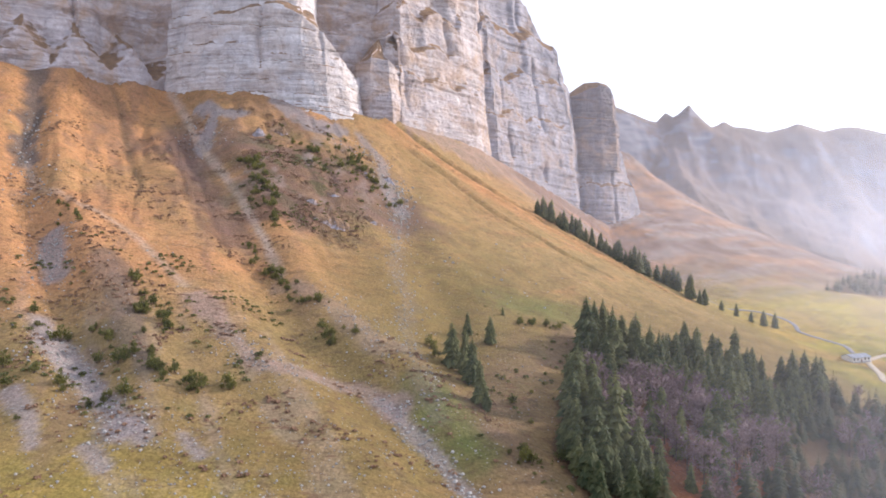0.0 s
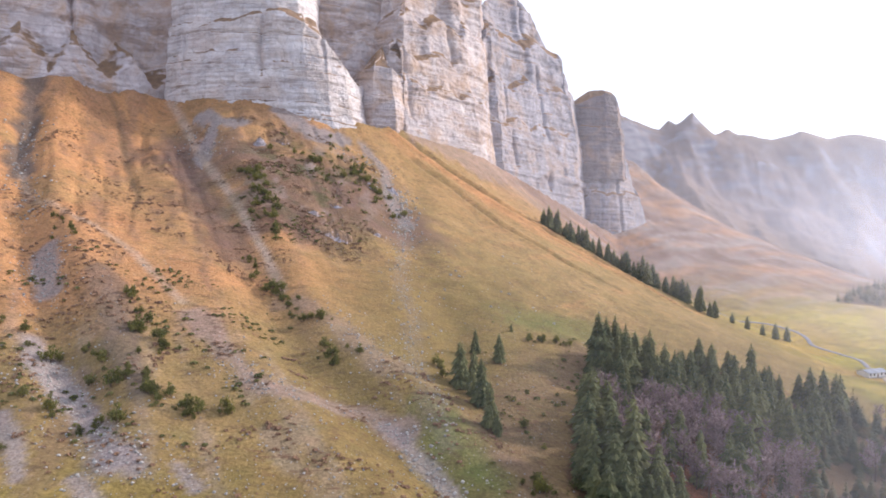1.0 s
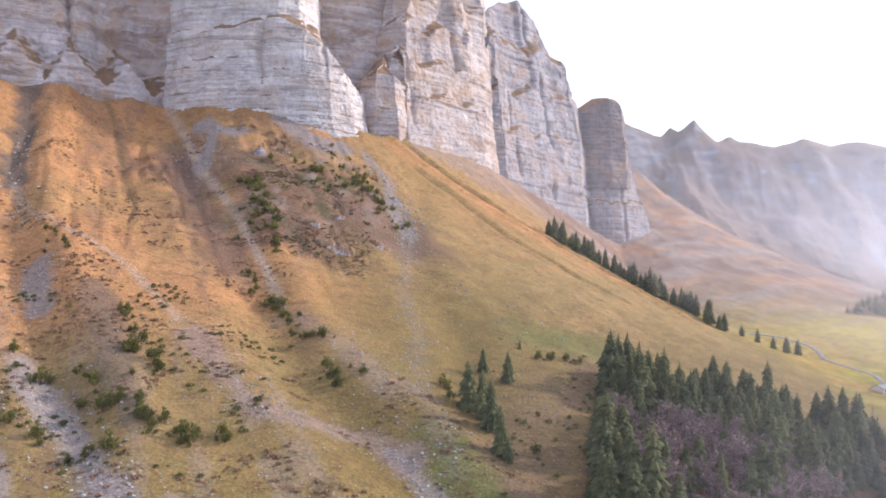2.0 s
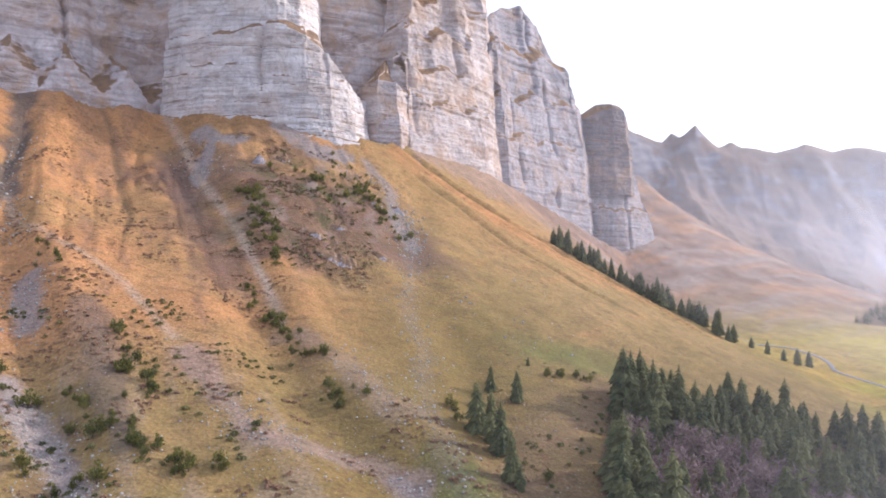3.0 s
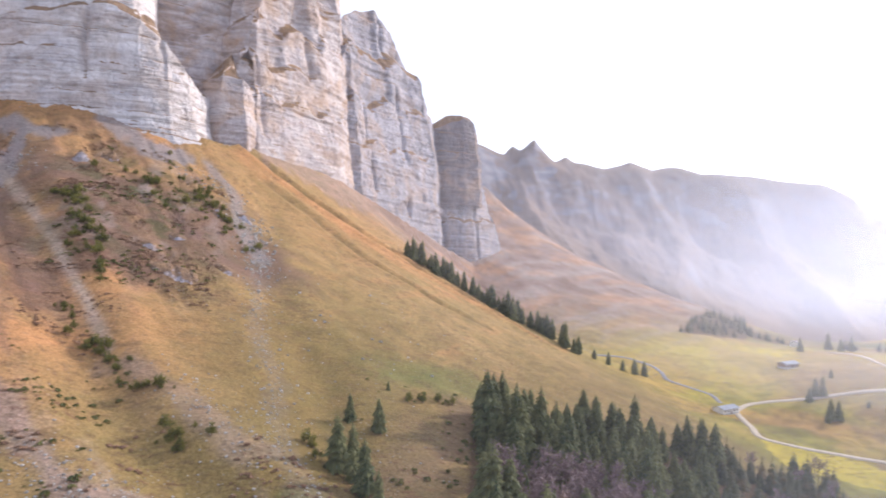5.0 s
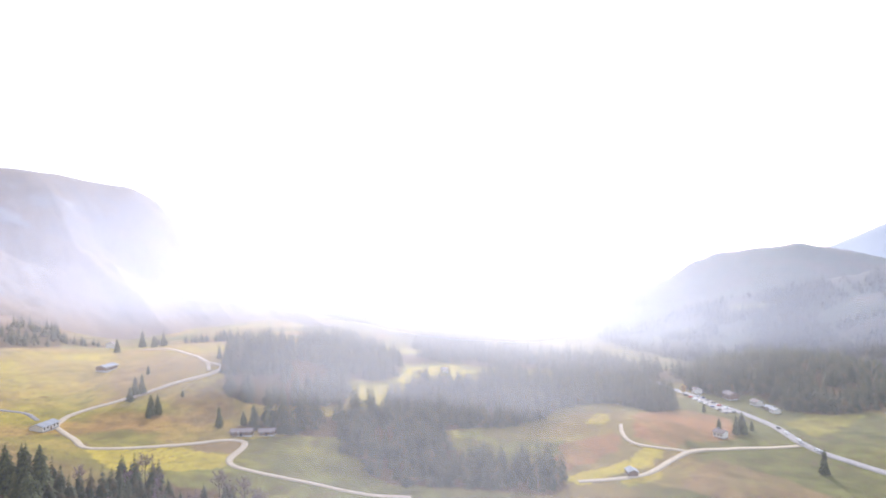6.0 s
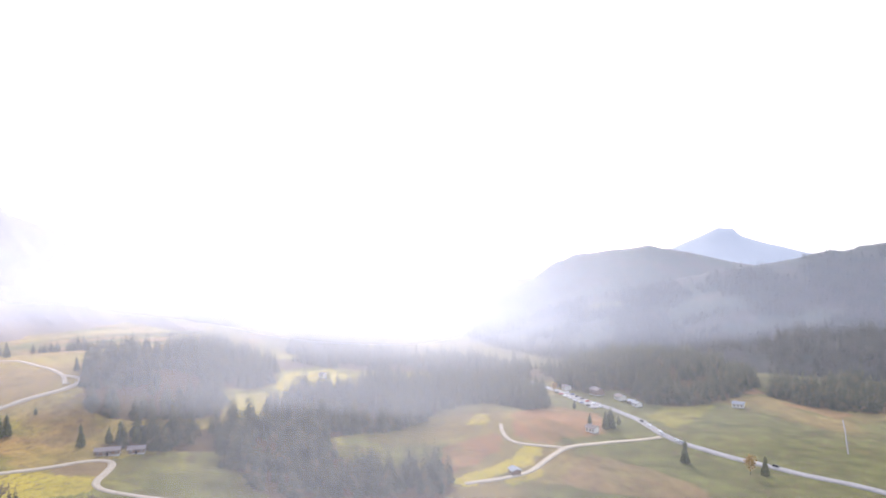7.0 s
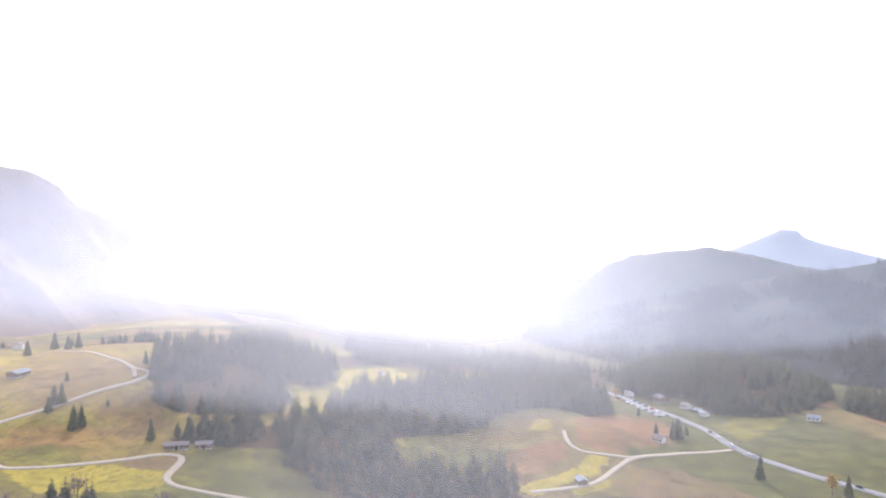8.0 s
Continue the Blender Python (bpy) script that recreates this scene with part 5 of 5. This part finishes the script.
def make_house(name, place, turn, long, wide, eaves, wall, roof, label, windows=3, pitch=0.42, door_at=0.0, chimney=False):
    """A gabled house or barn: walls, two roof slopes with overhang, door, windows with frames."""
    x, y = place
    house = empty(name, pose(x, y, float(land(x, y)) - 0.15, 0, 0, turn))
    a, b = long / 2, wide / 2
    ridge = eaves + b * pitch * 1.0 + 0.0
    v = [(-a, -b, -1.5), (a, -b, -1.5), (a, b, -1.5), (-a, b, -1.5), (-a, -b, eaves), (a, -b, eaves), (a, b, eaves), (-a, b, eaves), (-a, 0, ridge), (a, 0, ridge)]
    f = [(0, 1, 5, 4), (2, 3, 7, 6), (1, 2, 6, 9, 5), (3, 0, 4, 8, 7), (0, 3, 2, 1), (4, 5, 9, 8), (6, 7, 8, 9)]
    mesh_ob("wall", v, f, wall, house)
    mesh_ob("plinth", *box(-a - 0.06, a + 0.06, -b - 0.06, b + 0.06, -1.6, 0.5), CONCRETE, house)
    for s in (-1, 1):
        o, t = 0.7, 0.22
        lo = eaves - 0.7 * pitch + 0.05
        rv = [(-a - o, s * (b + o), lo), (a + o, s * (b + o), lo), (a + o, 0, ridge + 0.06), (-a - o, 0, ridge + 0.06)]
        rv += [(p, q, r + t) for p, q, r in rv]
        mesh_ob("roof", rv, [(0, 1, 2, 3), (4, 7, 6, 5), (0, 4, 5, 1), (1, 5, 6, 2), (2, 6, 7, 3), (3, 7, 4, 0)], roof, house)
        for k in range(windows):
            wx = (k + 0.5) / windows * long - a
            if s < 0 and abs(wx - door_at) < 0.9:
                continue
            frame_ob = mesh_ob("window", *box(wx - 0.62, wx + 0.62, s * b - 0.06, s * b + 0.06, eaves * 0.42, eaves * 0.42 + 1.15), PLASTER if wall is TIMBER else TIMBER, house)
            mesh_ob("pane", *box(wx - 0.5, wx + 0.5, s * b - 0.09, s * b + 0.09, eaves * 0.42 + 0.1, eaves * 0.42 + 1.05), DARK, frame_ob)
    mesh_ob("door", *box(door_at - 0.6, door_at + 0.6, -b - 0.07, -b + 0.05, -0.05, 2.05), TIMBER if wall is not TIMBER else DARK, house)
    if chimney:
        mesh_ob("chimney", *box(a * 0.3, a * 0.3 + 0.8, -0.4, 0.4, ridge - 0.6, ridge + 1.2), CONCRETE, house)
    return tagged(house, label, "house")


make_house("barn", (258, 421), 20, 15, 8, 3.0, PLASTER, SHEET, "long white-walled alpine barn with a pale sheet roof", 5, 0.34)
make_house("barn", (333, 341), -60, 13, 7, 2.8, TIMBER, TILE, "long low timber barn with a grey roof", 4, 0.32)
make_house("barn", (344, 330), -60, 9, 7, 2.8, TIMBER, TILE, "smaller low timber barn with a grey roof", 3, 0.32)
make_house("cowshed", (371, 503), 15, 15, 8, 3.0, TIMBER, SHEET, "hazy low cowshed on the yellow meadow", 4, 0.36)
make_house("farmhouse", (478, 622), 40, 12, 8, 4.2, PLASTER, TILE, "far pale farmhouse at the meadow's end", 3, 0.42)
make_house("hut", (413, 113), 25, 7.5, 5.5, 2.8, TIMBER, SHEET, "small timber hut beside the gravel lane", 2, 0.42)
make_house("house", (521, 66), 60, 7.5, 6.5, 4.0, PLASTER, TILE, "white house with a brown roof beside spruces", 3, 0.45, 0, True)
make_house("inn", (682, 62), 35, 12, 9, 5.0, TIMBER, TILE, "large timber inn beside the parking area", 5, 0.4, 0, True)
make_house("lodge", (664, 40), 35, 9, 7, 4.0, PLASTER, TILE, "pale lodge behind the pass road", 4, 0.42)
make_house("lodge", (700, 92), 20, 9, 7, 4.0, PLASTER, TILE, "pale lodge at the end of the car park", 3, 0.42)
make_house("cabin", (640, 26), 30, 8, 6, 3.2, PLASTER, SHEET, "small pale cabin at the forest edge", 2, 0.4)
make_house("cabin", (650, 30), 50, 7, 6, 3.0, TIMBER, SHEET, "small timber cabin at the forest edge", 2, 0.4)
make_house("house", (628, -59), 70, 9, 7, 3.6, PLASTER, SHEET, "white house with a pale roof at the forest edge", 3, 0.42)
make_house("farmhouse", (612, 322), 30, 8, 6, 3.4, PLASTER, TILE, "far pale farmhouse in a forest clearing", 3, 0.42)


# ---- cars ----
def make_car(place, turn, colour, label, s=1.0):
    """A parked car: shaped body, dark glass house, four wheels."""
    x, y = place
    car = empty("car", pose(x, y, float(land(x, y)) + 0.45, 0, 0, turn))
    prof = [(-2.15, 0.35), (-2.15, 0.8), (-1.25, 0.95), (-0.7, 1.42), (0.95, 1.45), (1.75, 0.98), (2.15, 0.85), (2.15, 0.35)]
    v = [(px, sy * (0.88 if pz < 1 else 0.68), pz) for sy in (-1, 1) for px, pz in prof]
    n = len(prof)
    f = [tuple(range(n))[::-1], tuple(range(n, 2 * n))] + [(k, (k + 1) % n, (k + 1) % n + n, k + n) for k in range(n)]
    mesh_ob("body", v, f, colour, car)
    mesh_ob("windscreen", *box(-1.05, 1.4, -0.74, 0.74, 1.0, 1.36), DARK, car)
    for wx in (-1.35, 1.35):
        for wy in (-0.82, 0.82):
            ring = [(wx + 0.33 * math.cos(k * 0.6283), wy + dy, 0.33 + 0.33 * math.sin(k * 0.6283)) for dy in (-0.1, 0.1) for k in range(10)]
            mesh_ob("wheel", ring, [tuple(range(10)), tuple(range(19, 9, -1))] + [(k, (k + 1) % 10, (k + 1) % 10 + 10, k + 10) for k in range(10)], DARK, car)
    return tagged(car, label, "car", "cars along the pass road")


def paintwork(name, c):
    m = plain(name, c, 0.3, 0.5, 0.04)
    return m


WHITE, SILVER, BLACK, RED, BLUE = paintwork("white car paint", (0.78, 0.78, 0.78)), paintwork("silver car paint", (0.5, 0.51, 0.53)), paintwork("black car paint", (0.03, 0.03, 0.035)), paintwork("red car paint", (0.4, 0.05, 0.04)), paintwork("blue car paint", (0.06, 0.1, 0.25))
for place, turn, c, what in (((579, 26), 20, BLACK, "black car driving on the pass road"), ((565, 21), 20, WHITE, "white car on the pass road"), ((547, 14), 20, WHITE, "white car on the pass road"), ((541, 13), 22, SILVER, "silver car on the pass road"),
                             ((521, 1), 40, SILVER, "silver car on the pass road"), ((526, 4), 40, WHITE, "white car on the pass road"), ((468, -51), 55, BLACK, "black car on the pass road")):
    make_car(place, turn, c, what)
for k in range(15):
    w = along([(622, 60), (648, 78), (684, 97)], 5.0)[k % 15]
    make_car((w[0] - 3.0 * (-1) ** k + 0.4 * math.sin(k * 7.0), w[1] + 4.2 * (-1) ** k), 125 + 5 * math.sin(k * 3.0), (BLACK, SILVER, BLACK, WHITE, BLUE, RED, SILVER)[k % 7], "%s car parked on the gravel" % ("black", "silver", "black", "white", "blue", "red", "silver")[k % 7])


# ---- golden and small trees by the road ----
def make_larch(place, tall, label):
    rng = np.random.default_rng(77)
    tree = empty("golden_tree", pose(place[0], place[1], float(land(*place))))
    mesh_ob("trunk", *pole([(0, 0, -1), (0.1, 0, tall * 0.5), (0, 0, tall * 0.9)], [0.25, 0.15, 0.04]), BARK, tree)
    V, Fc = [], []
    for _ in range(900):
        d = rng.normal(size=3)
        d /= np.linalg.norm(d)
        o = d * (rng.random() ** 0.4) * np.array([tall * 0.3, tall * 0.3, tall * 0.38]) * (0.8 + 0.35 * math.sin(d[0] * 5 + d[2] * 4)) + (0, 0, tall * 0.62)
        s, t = rng.normal(size=3) * 0.3, rng.normal(size=3) * 0.3
        b = len(V)
        V += [o - s, o + t, o + s, o - t]
        Fc.append((b, b + 1, b + 2, b + 3))
    mesh_ob("crown", V, Fc, LARCH, tree)
    return tagged(tree, label, "tree")


make_larch((451, -32), 14, "round golden autumn tree beside the pass road")
make_larch((688, 104), 10, "golden autumn tree at the car park's end")


# ---- stones ----
def boulder(rng, size):
    v, f = [], []
    for k in range(3):
        for j in range(6):
            a = 6.283 * (j + 0.5 * k) / 6
            r = (0.8, 1.0, 0.55)[k] * (0.75 + 0.5 * rng.random())
            v.append((r * math.cos(a) * size, r * math.sin(a) * size * 0.8, (-0.3, 0.25, 0.75)[k] * size * (0.8 + 0.4 * rng.random())))
    for k in range(2):
        for j in range(6):
            f += [(k * 6 + j, k * 6 + (j + 1) % 6, k * 6 + 6 + (j + 1) % 6, k * 6 + 6 + j)]
    f += [tuple(range(12, 18))]
    return v, f


SPILLS = [([(-31, 449), (-24, 401), (-22, 340), (-13, 296), (-14, 271), (-9, 252), (0, 215)], 4.5, 560, 0.34), ([(-30, 452), (-26, 420), (-22, 392)], 6, 260, 0.6), ([(-60, 470), (-40, 455)], 10, 140, 0.5), ([(-130, 226), (-114, 214), (-98, 197), (-84, 182)], 6, 380, 0.33),
          ([(-20, 222), (-3, 197), (8, 178), (20, 160)], 3.5, 260, 0.4), ([(-76, 241), (-57, 222), (-26, 226)], 7, 260, 0.3), ([(-125, 190), (-60, 180), (0, 185)], 16, 520, 0.26), ([(-168, 292), (-150, 266)], 5, 160, 0.4), ([(-45, 287), (-20, 246)], 7, 180, 0.3),
          ([(-250, 425), (-223, 366), (-188, 317)], 6, 220, 0.5), ([(-10, 300), (30, 240), (25, 180)], 16, 160, 0.25), ([(-170, 470), (-140, 425)], 8, 120, 0.45), ([(-90, 160), (-20, 170)], 14, 380, 0.24), ([(-160, 260), (-110, 215)], 20, 300, 0.3), ([(10, 320), (40, 380)], 25, 60, 0.5)]
rng = np.random.default_rng(5)
vs, fs, n = [], [], 0
for pts, spread, count, size in SPILLS:
    q = along(pts, 0.5)
    c = q[rng.integers(len(q), size=count)] + rng.normal(size=(count, 2)) * spread
    z = land(c[:, 0], c[:, 1])
    for (x, y), zz in zip(c, z):
        s = size * (0.5 + 1.2 * rng.random() ** 3 + 0.2)
        v, f = boulder(rng, s)
        vs += [(x + p, y + w, zz + h) for p, w, h in v]
        fs += [tuple(i + n for i in t) for t in f]
        n += len(v)
tagged(mesh_ob("scree_stones", vs, fs, STONE), "pale limestone stones strewn down the slope", "stones", kind="stuff")


for place, long, deep, high, seed in (((-116, 441), 5, 4, 5, 801), ((-104, 450), 5, 4, 4, 802), ((-58, 366), 13, 5, 2.4, 803), ((-38, 380), 7, 4, 2.6, 804), ((-70, 378), 5, 3, 2.5, 805), ((-45, 430), 5, 3, 3.5, 806), ((-33, 444), 5, 3, 3.5, 807), ((-60, 392), 5, 3, 2.5, 808)):
    rock_mound("rock_outcrop", place, long, deep, high, "pale broken limestone outcrop in the heath", seed, GREY, "rock outcrops on the slope", "thing", 0.4)


# ---- tufts of heather and grass on the slope ----
def tuft(rng, wide):
    """A low cushion: a ring of leaning blades that close over the middle."""
    v, f = [(0.0, 0.0, wide * 0.75)], []
    for k in range(6):
        a = 1.047 * k + rng.normal() * 0.2
        r = wide * (0.7 + 0.5 * rng.random())
        v.append((r * math.cos(a), r * math.sin(a), -0.1 * wide))
        v.append((0.75 * r * math.cos(a + 0.5), 0.75 * r * math.sin(a + 0.5), wide * (0.35 + 0.3 * rng.random())))
    for k in range(12):
        f.append((0, 1 + k, 1 + (k + 1) % 12))
    return v, f


def tuft_field(name, label, material, boxes, seed, low, high):
    rng = np.random.default_rng(seed)
    vs, fs, n = [], [], 0
    for x0, x1, y0, y1, count in boxes:
        p = np.stack([rng.uniform(x0, x1, 4 * count), rng.uniform(y0, y1, 4 * count)], 1)
        p = p[np.argsort(-fbm(p[:, 0] / 16, p[:, 1] / 9, 0, 4, seed) - 0.25 * rng.random(len(p)))][:count]
        z = land(p[:, 0], p[:, 1])
        for (x, y), zz in zip(p, z):
            v, f = tuft(rng, low + (high - low) * rng.random() ** 2)
            vs += [(x + a, y + b, zz + h) for a, b, h in v]
            fs += [tuple(i + n for i in t) for t in f]
            n += len(v)
    return tagged(mesh_ob(name, vs, fs, material), label, "tufts", kind="stuff")


HEATHER = leaf_material("red-brown heather", (0.13, 0.075, 0.05), (0.25, 0.145, 0.09), False)
JUNIPER = leaf_material("low juniper", (0.06, 0.075, 0.035), (0.15, 0.15, 0.06))
tuft_field("heather_tufts", "red-brown heather tufts on the orange slope", HEATHER, [(-230, -70, 230, 470, 2600), (-120, -40, 350, 470, 900), (-140, 20, 140, 260, 700)], 91, 0.35, 1.1)
tuft_field("juniper_tufts", "small green juniper tufts among the stones", JUNIPER, [(-170, -60, 190, 290, 420), (-110, -40, 345, 470, 420), (10, 60, 180, 320, 120)], 92, 0.5, 1.5)
